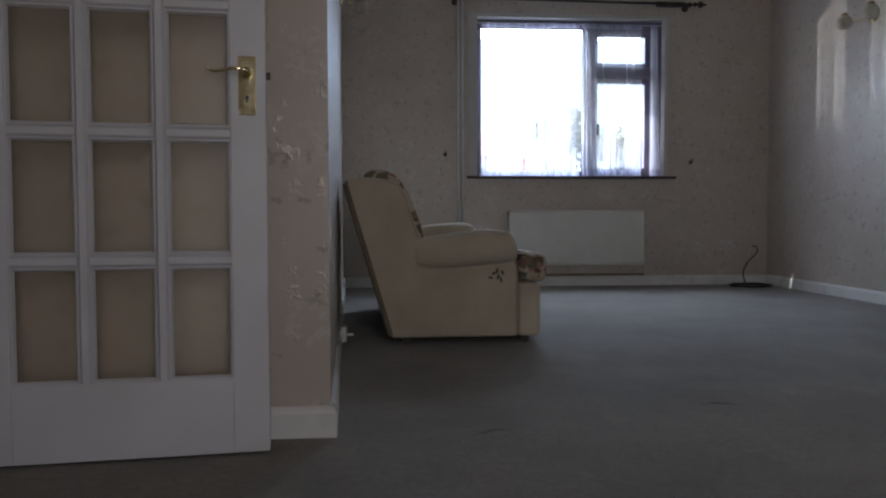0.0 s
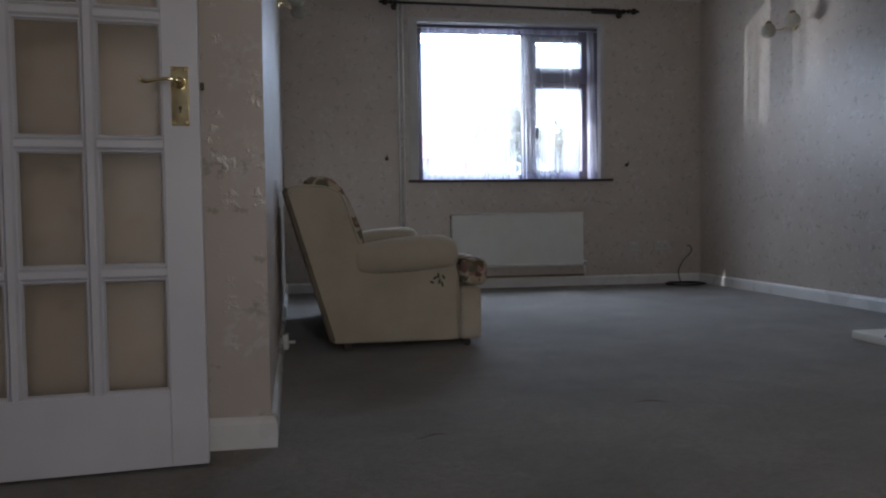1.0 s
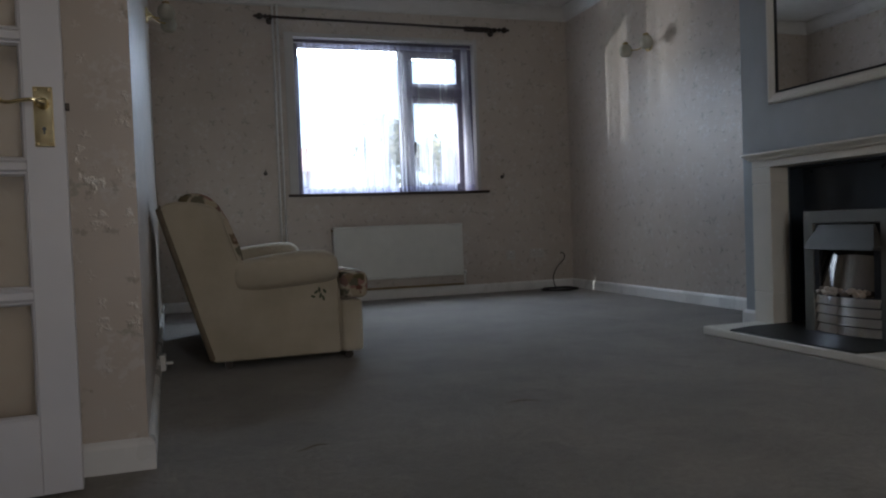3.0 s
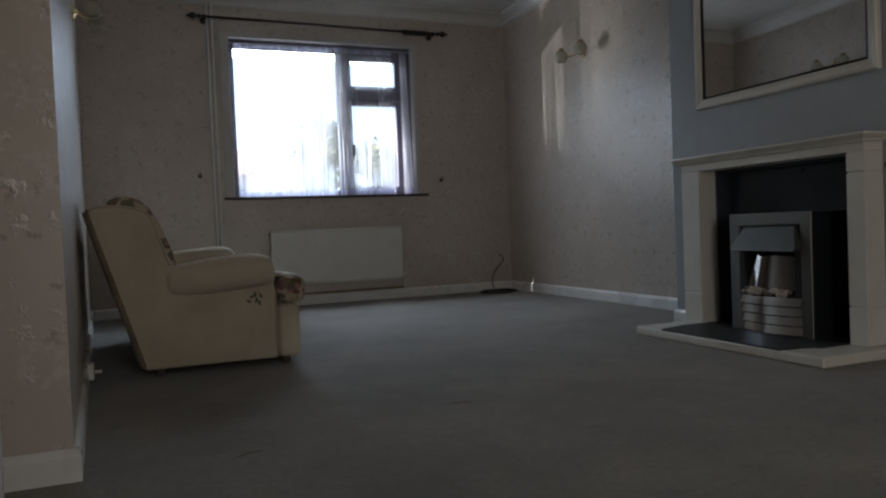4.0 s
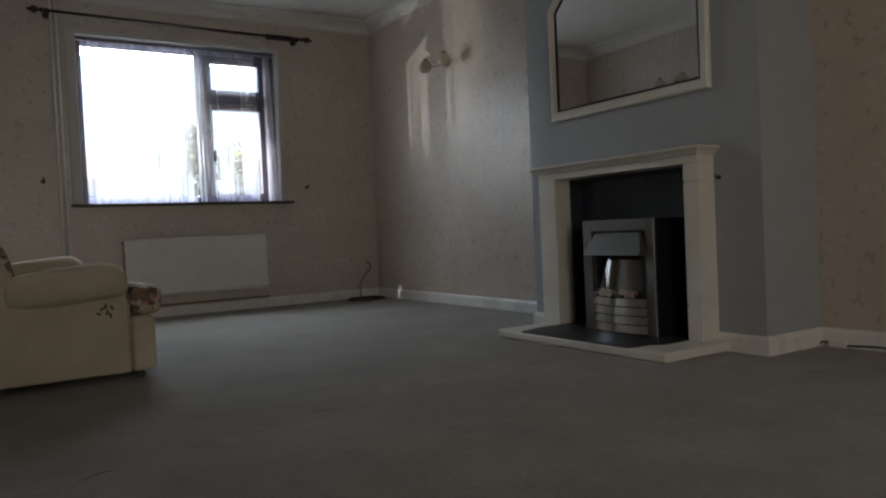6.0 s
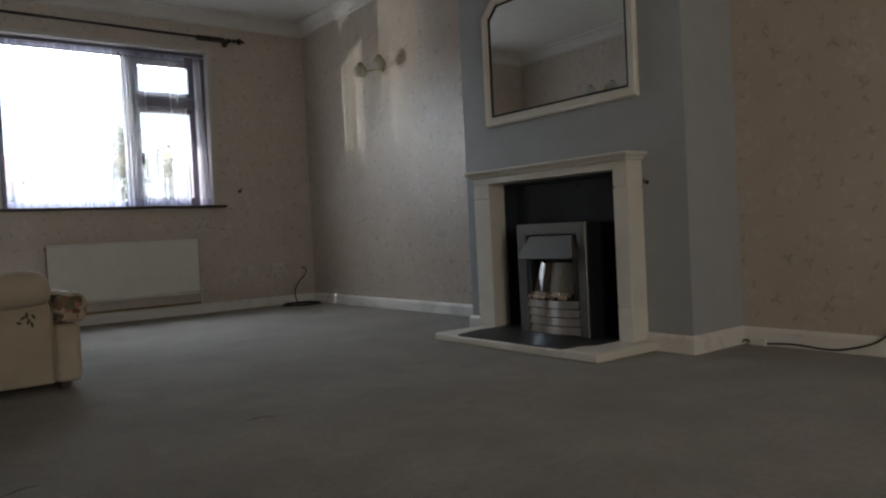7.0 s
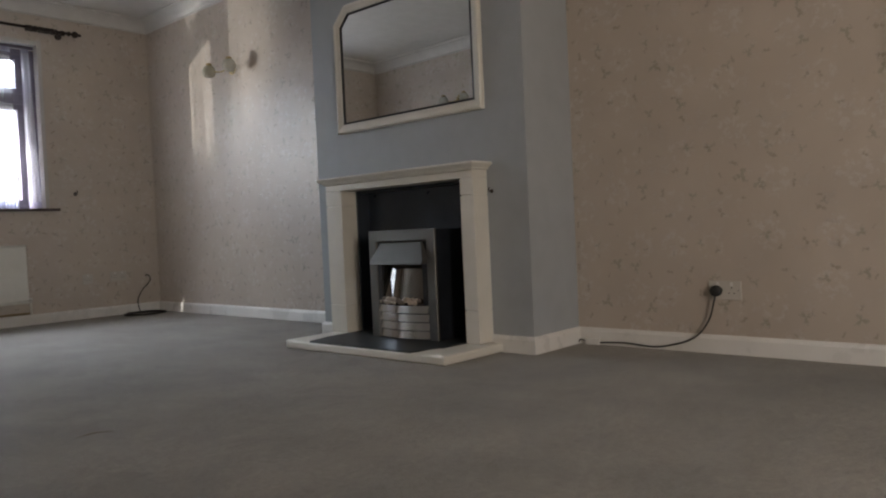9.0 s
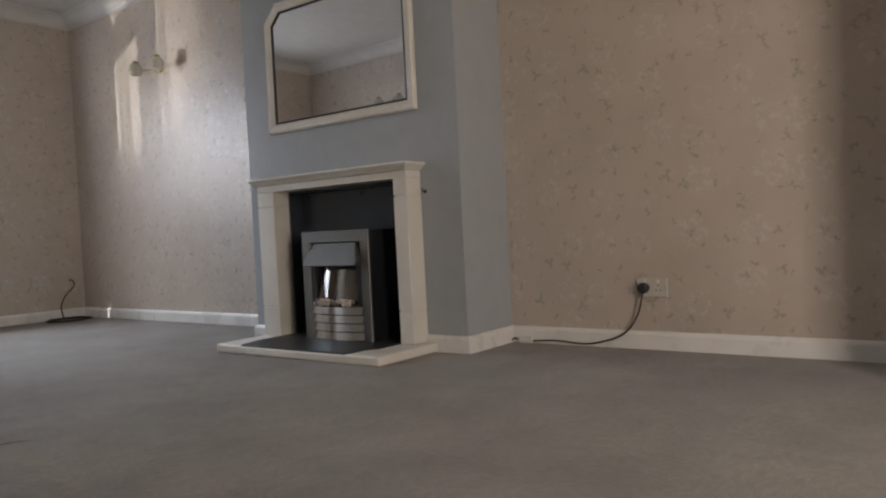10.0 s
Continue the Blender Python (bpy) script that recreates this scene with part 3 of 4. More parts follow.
def holdback(size, at, normal, label):
    n = Vector(normal)
    t = thing("holdback_hook", at, label, "hook", "small dark wall hooks")
    part("rose", lathe([(-0.001, 0.016 * size), (0.004, 0.016 * size), (0.007, 0.009 * size)], at, n, 14), DARKMETAL, t, smooth=True)
    a = Vector(at)
    part("hook", tube(curve_points([a, a + n * 0.03 * size, a + n * 0.045 * size + Vector((0, 0, 0.012 * size)), a + n * 0.035 * size + Vector((0, 0, 0.028 * size))], 4), 0.0045 * size, 8), DARKMETAL, t, smooth=True)
    return t


holdback(1.0, (1.003, NORTH, 1.124), (0, -1, 0), "small dark curtain tie-back hook on papered wall")
holdback(1.0, (3.145, NORTH, 1.066), (0, -1, 0), "small dark curtain tie-back hook on papered wall")
holdback(0.6, (BREAST, 2.124, 0.80), (-1, 0, 0), "small dark hook beside the fire surround")


def socket(name, centre, normal, width, gangs, label):
    """A switched socket plate on a wall."""
    n = Vector(normal)
    side = Vector((n.y, -n.x, 0))
    c = Vector(centre)
    t = thing(name, centre, label, "socket")

    def put(u, v, w):
        return tuple(c + side * u + Vector((0, 0, v)) + n * w)
    hw, hh = width / 2, 0.043
    part("plate", prism([(-hw, -hh), (hw, -hh), (hw, hh), (-hw, hh)], 0.0, 0.011, put, 0.003), SOCKET, t)
    for g in range(gangs):
        u0 = (g - (gangs - 1) / 2) * 0.062
        for du, dv, a, b in ((0, 0.012, 0.002, 0.004), (-0.011, -0.012, 0.0035, 0.0022), (0.011, -0.012, 0.0035, 0.0022)):
            u, v = u0 + du, dv
            part("pin_hole", prism([(u - a, v - b), (u + a, v - b), (u + a, v + b), (u - a, v + b)], 0.0105, 0.0116, put), BLACK, t)
        v = 0.028
        part("switch", prism([(u0 - 0.006, v - 0.009), (u0 + 0.006, v - 0.009), (u0 + 0.006, v + 0.009), (u0 - 0.006, v + 0.009)], 0.0105, 0.0145, put, 0.001), PLASTIC, t)
    for s in (-1, 1):
        part("screw", lathe([(0, 0.0032), (0.0122, 0.0032)], c + side * s * (hw - 0.012), n, 8), CHROME, t)
    return t


socket("aerial_socket", (3.205, NORTH, 0.335), (0, -1, 0), 0.086, 1, "small white socket plate on papered wall")
socket("wall_socket", (3.47, NORTH, 0.343), (0, -1, 0), 0.146, 2, "white double socket on papered wall")
socket("wall_socket", (EAST, 1.135, 0.288), (-1, 0, 0), 0.146, 2, "white double socket with one black plug in it")

# ---- radiator ----
rad = thing("radiator", (2.12, 6.30, 0.18), "cream panel radiator under the window", "radiator")
RX0, RX1, RZ0, RZ1 = 1.537, 2.704, 0.182, 0.652
part("front_panel", box(RX0, RX1, 6.258, 6.272, RZ0, RZ1, 0.006, 3), RADIATOR, rad)
part("back_panel", box(RX0 + 0.01, RX1 - 0.01, 6.315, 6.327, RZ0, RZ1 - 0.01, 0.005), RADIATOR, rad)
for k in range(29):
    x = RX0 + 0.03 + k * (RX1 - RX0 - 0.06) / 28
    part("fin", box(x - 0.006, x + 0.006, 6.273, 6.314, RZ0 + 0.03, RZ1 - 0.02), RADIATOR, rad)
for x in (RX0, RX1 - 0.004):
    part("side_cover", box(x, x + 0.004, 6.2725, 6.3145, RZ0 + 0.01, RZ1 - 0.004), RADIATOR, rad)
part("top_rail", tube([(RX0 + 0.004, 6.266, RZ1 - 0.012), (RX1 - 0.004, 6.266, RZ1 - 0.012)], 0.0105, 10), RADIATOR, rad, smooth=True)
part("bottom_rail", tube([(RX0 + 0.004, 6.266, RZ0 + 0.02), (RX1 - 0.004, 6.266, RZ0 + 0.02)], 0.0105, 10), RADIATOR, rad, smooth=True)
for x in (RX0 + 0.2, RX1 - 0.2):
    part("bracket", box(x - 0.015, x + 0.015, 6.328, NORTH, RZ0 + 0.05, RZ1 - 0.06), RADIATOR, rad)
v = lathe([(0, 0.012), (0.018, 0.012), (0.02, 0.016), (0.038, 0.016), (0.04, 0.009)], (2.722, 6.285, RZ0 + 0.005), (0, 0, 1), 14)
part("valve", v, PLASTIC, rad, "white valve cap", True)
part("tail_pipe", tube([(2.722, 6.285, 0.09), (2.722, 6.285, RZ0 + 0.012)], 0.0075, 10), RADIATOR, rad, smooth=True)
part("union", tube([(2.70, 6.285, RZ0 + 0.02), (2.722, 6.285, RZ0 + 0.02)], 0.009, 10), OLDBRASS, rad, smooth=True)
# real pipe; its dark metal also stands for the shadow line under it
part("supply_pipe", tube([(1.56, 6.331, 0.098), (2.722, 6.331, 0.098), (2.722, 6.290, 0.098)], 0.0075, 10), OLDBRASS, rad, "pipe along the skirting, darkened for its shadow line")
part("vent_plug", lathe([(0, 0.009), (0.012, 0.009), (0.014, 0.005)], (RX0, 6.285, RZ1 - 0.03), (-1, 0, 0), 10), OLDBRASS, rad)
part("tail_pipe", tube([(RX0 - 0.012, 6.285, 0.0), (RX0 - 0.012, 6.285, RZ0 + 0.02)], 0.0075, 10), GLOSS, rad, smooth=True)

# ---- cable coiled in the corner ----
coil = thing("aerial_cable", (3.6, 6.18, 0.0), "loose black cable coiled on the carpet in the corner", "cable")
pts = []
for k in range(42):
    a = 6.2832 * k / 16
    r = 1.0 + 0.10 * math.sin(1.7 * k) - 0.04 * (k // 16)
    pts.append((3.60 + 0.17 * r * math.cos(a), 6.15 + 0.13 * r * math.sin(a), 0.006 + 0.0055 * (k // 16)))
part("coil", tube(curve_points(pts, 2), 0.0055, 6), RUBBER, coil, smooth=True)
part("rising_end", tube(curve_points([(3.62, 6.285, 0.02), (3.625, 6.32, 0.05), (3.625, 6.33, 0.12), (3.67, 6.33, 0.205), (3.735, 6.325, 0.27), (3.742, 6.32, 0.31), (3.715, 6.31, 0.338), (3.69, 6.30, 0.332)], 5), 0.005, 6), RUBBER, coil, smooth=True)

# ---- fire surround, hearth and electric fire ----
sur = thing("fire_surround", (3.40, 2.69, 0.04), "cream painted fire surround with a moulded mantel shelf", "fireplace surround")
HZ = 0.047
SX = 3.325
for a, b in ((2.150, 2.236), (3.135, 3.272)):
    # each leg is made of three blocks parted by fine V grooves
    leg = part("leg", box(SX + 0.007, BREAST - 0.001, a + 0.004, b - 0.004, HZ, 0.868, 0.002), CREAM, sur)
    for name, z0, z1 in (("plinth", HZ + 0.001, 0.2085), ("shaft", 0.2145, 0.7805), ("capital", 0.7865, 0.8685)):
        part(name, box(SX, BREAST - 0.0015, a, b, z0, z1, 0.0025), CREAM, leg)
part("frieze", box(SX, BREAST - 0.001, 2.150, 3.272, 0.869, 0.905, 0.003), CREAM, sur)
STEP = [(0, 0.905), (0.006, 0.905), (0.010, 0.910), (0.018, 0.912), (0.018, 0.918), (0.026, 0.921), (0.034, 0.929), (0.036, 0.931), (0.042, 0.933), (0.044, 0.938), (0.042, 0.944), (0.038, 0.946), (0, 0.946)]
part("mantel_shelf", sweep([(BREAST - 0.001, 3.264), (SX, 3.264), (SX, 2.158), (BREAST - 0.001, 2.158)], [(-w, z) for w, z in STEP], plan), CREAM, sur)
part("shelf_board", box(SX - 0.001, BREAST - 0.001, 2.157, 3.265, 0.906, 0.9455), CREAM, sur)
part("back_panel", box(FBACK - 0.002, FBACK + 0.01, FY_S + 0.002, FY_N - 0.002, HZ + 0.004, FZ - 0.002), PANEL, sur, "dark blue-black panel")
for y in (FY_S + 0.001, FY_N - 0.011):
    part("side_lining", box(BREAST + 0.001, FBACK - 0.003, y, y + 0.010, HZ + 0.004, FZ - 0.002), PANEL, sur, "dark blue-black panel")
part("top_lining", box(BREAST + 0.001, FBACK - 0.003, FY_S + 0.012, FY_N - 0.012, FZ - 0.012, FZ - 0.002), PANEL, sur, "dark blue-black panel")

hearth = thing("hearth", (3.22, 2.69, 0.0), "cream hearth with a black granite inset slab", "hearth")
part("slab", box(2.989, BREAST - 0.003, 2.085, 3.275, 0.0, HZ - 0.001, 0.011, 4), CREAM, hearth)
inset = [(FBACK - 0.003, 2.242), (3.16, 2.242), (3.15, 2.262), (3.115, 2.282), (3.10, 2.286), (3.03, 2.286), (2.993, 2.30), (2.993, 3.065), (3.02, 3.085), (3.10, 3.10), (3.11, 3.108), (3.15, 3.112), (3.16, 3.124), (FBACK - 0.003, 3.124)]
part("granite_inset", prism(inset, HZ - 0.01, HZ + 0.003, plan, 0.0015, 1), SLATE, hearth, "polished black granite")

def bowed(y0, y1, z0, z1, x_edge, rise, thick, seg=14, lean=0.0):
    """A strip that bows out of the fire towards the room."""
    ys = [y0 + (y1 - y0) * k / seg for k in range(seg + 1)]
    xs = [x_edge - rise * (1 - (2 * k / seg - 1) ** 2) for k in range(seg + 1)]
    outline = list(zip(xs, ys)) + list(zip([x + thick for x in xs], ys))[::-1]
    return prism(outline, z0, z1, lambda u, v, w: (u + lean * (w - z0), v, w))


fire = thing("electric_fire", (3.36, 2.64, HZ + 0.003), "brushed steel electric fire with pebbles and slatted front", "fire")
FX, F0, F1, FB, FT = 3.295, 2.395, 2.888, 0.051, 0.629
wide = 0.062
i0, i1 = F0 + wide, F1 - wide
case = box(FX + 0.016, FBACK - 0.006, F0 + 0.004, i0, FB, FT - 0.004)
box(FX + 0.016, FBACK - 0.006, i1, F1 - 0.004, FB, FT - 0.004, bm=case)
box(FX + 0.016, FBACK - 0.006, i0, i1, FB, 0.236, bm=case)
box(FX + 0.016, FBACK - 0.006, i0, i1, 0.447, FT - 0.004, bm=case)
box(FX + 0.13, FBACK - 0.006, i0, i1, 0.236, 0.447, bm=case)
bmesh.ops.remove_doubles(case, verts=case.verts, dist=0.0004)
part("case", case, BLACK, fire, "black steel case")
fascia = sweep([(F1, FB), (F1, FT), (F0, FT), (F0, FB)], [(0, FX + 0.016), (0, FX + 0.003), (0.003, FX), (wide - 0.004, FX), (wide, FX + 0.004), (wide, FX + 0.016)],
               lambda u, v, w: (w, u, v))
part("fascia", fascia, STEEL, fire)
part("lower_panel", box(FX + 0.012, FX + 0.0155, i0, i1, FB + 0.003, 0.232, 0.001), BLACK, fire)
hood = prism([(i0 + 0.030, 0.562), (i1 - 0.035, 0.562), (i1 + 0.012, 0.462), (i1 + 0.004, 0.447), (i0 - 0.004, 0.447), (i0 - 0.012, 0.462)], 0, 1,
             lambda u, v, w: (FX + 0.012 - w * (0.012 + (0.562 - v) * 0.46), u, v), 0.002)
part("hood", hood, HOODGREY, fire)
part("top_trim", box(FX + 0.004, FX + 0.0155, i0, i1, 0.564, 0.568, 0.001), BLACK, fire)
gl = part("glass", bowed(i0 + 0.001, i1 - 0.001, 0.236, 0.446, FX + 0.012, 0.040, 0.003, 40, 0.22), SMOKED, fire, "smoked reflecting glass")
for y in (i0, i1 - 0.035):
    part("side_shade", box(FX - 0.003, FX + 0.0105, y, y + 0.03, 0.236, 0.446, 0.002), BLACK, fire)
for k in range(4):
    z = 0.057 + k * 0.0445
    part("slat", bowed(i0 + 0.002, i1 - 0.002, z, z + 0.039, FX + 0.004 - 0.002 * k, 0.036, 0.004, 20, 0.22), CHROME, fire)
rnd = random.Random(5)
for k in range(24):
    y = i0 + 0.045 + (i1 - i0 - 0.09) * ((k * 0.618) % 1.0)
    r = rnd.uniform(0.011, 0.018)
    bm = bmesh.new()
    bmesh.ops.create_icosphere(bm, subdivisions=2, radius=r)
    for vv in bm.verts:
        vv.co = Vector((vv.co.x * 0.38, vv.co.y * 1.25, vv.co.z * 0.8)) * (1 + 0.12 * noise.noise(vv.co * 60 + Vector((k, 0, 0))))
    bmesh.ops.translate(bm, verts=bm.verts, vec=(FX - 0.012 - 0.03 * (1 - (2 * (y - i0) / (i1 - i0) - 1) ** 2), y, 0.243 + rnd.uniform(0, 0.022)))
    part("pebble", bm, PEBBLE if k % 4 else COAL, fire, smooth=True)

# ---- overmantel mirror ----
mir = thing("overmantel_mirror", (3.42, 2.70, 1.22), "cream framed mirror with cut corners above the fireplace", "mirror")
M0, M1, MB, MT = 2.145, 3.240, 1.213, 1.952
outline = [(M0, MB), (M1, MB), (M1, 1.853), (M1 - 0.103, MT), (M0 + 0.103, MT), (M0, 1.853)]


def on_breast(u, v, w):
    return (BREAST - w, u, v)


part("frame", sweep(outline, [(0, 0.002), (0, 0.022), (0.006, 0.03), (0.018, 0.03), (0.024, 0.026), (0.044, 0.022), (0.05, 0.016), (0.05, 0.002)], on_breast, True), CREAM, mir, "cream moulded frame")
part("inner_slip", sweep(outline, [(0.0505, 0.004), (0.0505, 0.019), (0.0615, 0.016), (0.0615, 0.004)], on_breast, True), BLACK, mir, "thin black inner slip")
inner = []
for i in range(6):
    p, a, b = Vector(outline[i]), Vector(outline[i - 1]), Vector(outline[(i + 1) % 6])
    n0, n1 = (p - a).normalized(), (b - p).normalized()
    n0, n1 = Vector((-n0.y, n0.x)), Vector((-n1.y, n1.x))
    inner.append(tuple(p + (n0 + n1) / (1 + n0.dot(n1)) * 0.058))
part("mirror_glass", prism(inner, 0.003, 0.012, on_breast), MIRROR, mir)

# ---- twin wall lamps ----
def wall_lamp(x, y, z, side, label):
    """A twin-arm lamp on a wall; side is -1 where the wall's face looks west and 1 where it looks east."""
    t = thing("wall_lamp", (x, y, z), label, "wall lamp", "twin wall lamps")
    part("backplate", lathe([(-0.001, 0.05), (0.008, 0.05), (0.014, 0.042), (0.02, 0.02), (0.035, 0.014)], (x, y, z), (side, 0, 0), 24), BRASS, t, smooth=True)
    for s, yc in ((-1, y - 0.155), (1, y + 0.13)):
        out = x + side * 0.128
        part("arm", tube(curve_points([(x + side * 0.03, y, z), (x + side * 0.08, y + s * 0.045, z - 0.03), (x + side * 0.125, y + s * 0.11, z - 0.01), (out, yc, z + 0.05)], 6), 0.0055, 8), BRASS, t, smooth=True)
        ball = [(0.002 + 0.054 * (1 - math.cos(a)), 0.052 * math.sin(a)) for a in (0.3 + 2.2 * k / 12 for k in range(13))]
        ball += [(a - 0.002, r - 0.004) for a, r in ball[:3:-1]]
        part("shade", lathe(ball, (out, yc, z + 0.035), (0, 0, -1), 24), FROST, t, "opal ball-shaped glass", True)
        part("gallery", lathe([(-0.012, 0.006), (-0.008, 0.02), (0.006, 0.024), (0.01, 0.02)], (out, yc, z + 0.035), (0, 0, -1), 20), OLDBRASS, t, smooth=True)
        part("bulb", lathe([(0.01, 0.012), (0.03, 0.014), (0.055, 0.024), (0.075, 0.02), (0.085, 0.004)], (out, yc, z + 0.035), (0, 0, -1), 16), FROST, t, smooth=True)
    return t


wall_lamp(EAST, 4.985, 1.975, -1, "brass twin-arm wall lamp with opal glass shades")
wall_lamp(0.206, 4.985, 2.02, 1, "brass twin-arm wall lamp with opal glass shades on the facing wall")

# ---- plug and flex on the south alcove ----
plug = thing("plug_and_flex", (EAST - 0.03, 1.18, 0.0), "black mains plug with its flex trailing along the skirting", "plug")
body = lathe([(0, 0.024), (0.02, 0.026), (0.032, 0.024), (0.036, 0.016)], (EAST - 0.0125, 1.168, 0.287), (-1, 0, 0), 16)
part("plug_body", body, RUBBER, plug, smooth=True)
X = EAST - 0.034
flex = [(X, 1.168, 0.275), (X, 1.178, 0.235), (X + 0.004, 1.197, 0.17), (X, 1.235, 0.105), (X - 0.002, 1.29, 0.06), (X + 0.004, 1.374, 0.03), (X + 0.004, 1.479, 0.012), (X + 0.006, 1.634, 0.02), (X + 0.006, 1.77, 0.012)]
part("flex", tube(curve_points(flex, 6), 0.0042, 8), RUBBER, plug, smooth=True)
part("flex_end", tube(curve_points([(X + 0.004, 1.85, 0.016), (X + 0.002, 1.878, 0.022), (X - 0.01, 1.884, 0.012)], 5), 0.004, 8), RUBBER, plug, smooth=True)
clipb = thing("cable_junction", (EAST - 0.03, 1.81, 0.0), "small white cable junction box by the skirting", "junction box")
part("case", box(EAST - 0.042, EAST - 0.018, 1.77, 1.85, 0.0, 0.036, 0.005, 3), PLASTIC, clipb)
part("lid", box(EAST - 0.045, EAST - 0.0425, 1.775, 1.845, 0.004, 0.032, 0.001), PLASTIC, clipb)

# ---- white adaptor at the foot of the west wall ----
adp = thing("phone_socket", (0.30, 3.5, 0.05), "small white socket with a plug low on the wall", "socket")
part("case", box(0.29, 0.315, 3.46, 3.53, 0.025, 0.095, 0.004), PLASTIC, adp)
part("plug", box(0.316, 0.345, 3.48, 3.505, 0.05, 0.062, 0.003), PLASTIC, adp)

# ---- glazed door ----
DA = 6.3
dw, dh, dt = 0.678, 1.981, 0.040
right = Vector((0.203, 1.957, 0.008))
hinge = right - dw * Vector((math.cos(radians(DA)), math.sin(radians(DA)), 0))
door = thing("glazed_door", tuple(hinge), "white glazed panel door standing open with a brass lever handle", "door", turn=DA, local=True)
st, pw, bw = 0.087, 0.1487, 0.029
rows0, ph, bh = 0.187, 0.279, 0.030
part("stile", box(0, st, 0, dt, 0, dh, 0.003), DOORWHITE, door)
part("stile", box(dw - st, dw, 0, dt, 0, dh, 0.003), DOORWHITE, door)
part("bottom_rail", box(st, dw - st, 0.0005, dt - 0.0005, 0, rows0, 0.002), DOORWHITE, door)
ztop = rows0 + 5 * ph + 4 * bh
part("top_rail", box(st, dw - st, 0.0005, dt - 0.0005, ztop, dh, 0.002), DOORWHITE, door)


def bar_profile(lo, hi):
    return [(lo, 0.012), (lo + 0.007, 0.003), (hi - 0.007, 0.003), (hi, 0.012), (hi, dt - 0.012), (hi - 0.007, dt - 0.003), (lo + 0.007, dt - 0.003), (lo, dt - 0.012)]


for c in (1, 2):
    x = st + c * pw + (c - 1) * bw
    part("glazing_bar", prism(bar_profile(x, x + bw), rows0, ztop, lambda u, v, w: (u, v, w)), DOORWHITE, door)
for r in range(1, 5):
    z = rows0 + r * ph + (r - 1) * bh
    for c in range(3):
        x = st + c * (pw + bw)
        part("glazing_bar", prism(bar_profile(z, z + bh), x, x + pw, lambda u, v, w: (w, v, u)), DOORWHITE, door)
for r in range(5):
    for c in range(3):
        x, z = st + c * (pw + bw), rows0 + r * (ph + bh)
        p = part("pane", box(x + 0.0005, x + pw - 0.0005, 0.018, 0.022, z + 0.0005, z + ph - 0.0005), OBSCURE, door)
        p.visible_shadow = False
        bead = sweep([(x, z), (x + pw, z), (x + pw, z + ph), (x, z + ph)], [(0, 0.0175), (0, 0.006), (0.003, 0.006), (0.008, 0.015), (0.008, 0.0175)], side_on, True)
        part("bead", bead, DOORWHITE, door)
hx = dw - 0.045
han = part("handle_plate", box(hx - 0.021, hx + 0.021, -0.005, 0.0, 0.835, 0.978, 0.002), BRASS, door, "polished brass lever handle plate")
part("boss", lathe([(0, 0.015), (0.008, 0.013), (0.02, 0.009), (0.03, 0.009)], (hx, -0.004, 0.938), (0, -1, 0), 16), BRASS, han, smooth=True)
part("lever", tube(curve_points([(hx, -0.03, 0.938), (hx - 0.02, -0.034, 0.942), (hx - 0.045, -0.034, 0.939), (hx - 0.07, -0.034, 0.934), (hx - 0.084, -0.034, 0.937), (hx - 0.087, -0.034, 0.943)], 5), [0.0075] * 3 + [0.0046] * 23, 10), BRASS, han, smooth=True)
part("keyhole", lathe([(0, 0.0045), (0.0008, 0.0045)], (hx, -0.0052, 0.878), (0, -1, 0), 12), BLACK, han)
part("keyhole", box(hx - 0.002, hx + 0.002, -0.006, -0.0052, 0.865, 0.878), BLACK, han)
for sx in (-0.014, 0.014):
    for z in (0.843, 0.970):
        part("screw", lathe([(0, 0.0032), (0.001, 0.0028)], (hx + sx, -0.005, z), (0, -1, 0), 10), OLDBRASS, han)
part("latch", box(dw, dw + 0.010, 0.013, 0.027, 0.926, 0.944, 0.002), DARKMETAL, door)
for z in (0.2, 1.7):
    part("hinge", tube([(-0.004, 0.0, z), (-0.004, 0.0, z + 0.09)], 0.006, 8), BRASS, door)

# ---- sofa ----
chair = thing("small_sofa", (0.80, 3.46, 0.0), "cream upholstered two-seat sofa with floral cushions on castors", "sofa", turn=0.6)
CY0, CY1 = 3.46, 4.96
wing = [(0.513, 0.041), (0.318, 0.715), (0.318, 0.748), (0.345, 0.766), (0.42, 0.768), (0.50, 0.758), (0.545, 0.738), (0.572, 0.70), (0.604, 0.60), (0.64, 0.495),
        (0.70, 0.44), (1.08, 0.42), (1.094, 0.36), (1.094, 0.041)]
for a, b in ((CY0, CY0 + 0.085), (CY1 - 0.085, CY1)):
    s = part("side_panel", prism(wing, a, b, side_on, 0.012, 3), FABRIC, chair, smooth=False)
backs = [(0.545, 0.052), (0.36, 0.70), (0.364, 0.745), (0.395, 0.76), (0.47, 0.752), (0.50, 0.72), (0.60, 0.40), (0.64, 0.052)]
part("backrest", prism(backs, CY0 + 0.086, CY1 - 0.086, side_on, 0.015, 3), FABRIC, chair)
part("seat_base", box(0.60, 1.10, CY0 + 0.086, CY1 - 0.086, 0.052, 0.285, 0.012), FABRIC, chair)
part("front_panel", box(1.101, 1.208, CY0 + 0.012, CY1 - 0.012, 0.039, 0.288, 0.022, 4), FABRIC, chair, smooth=False)
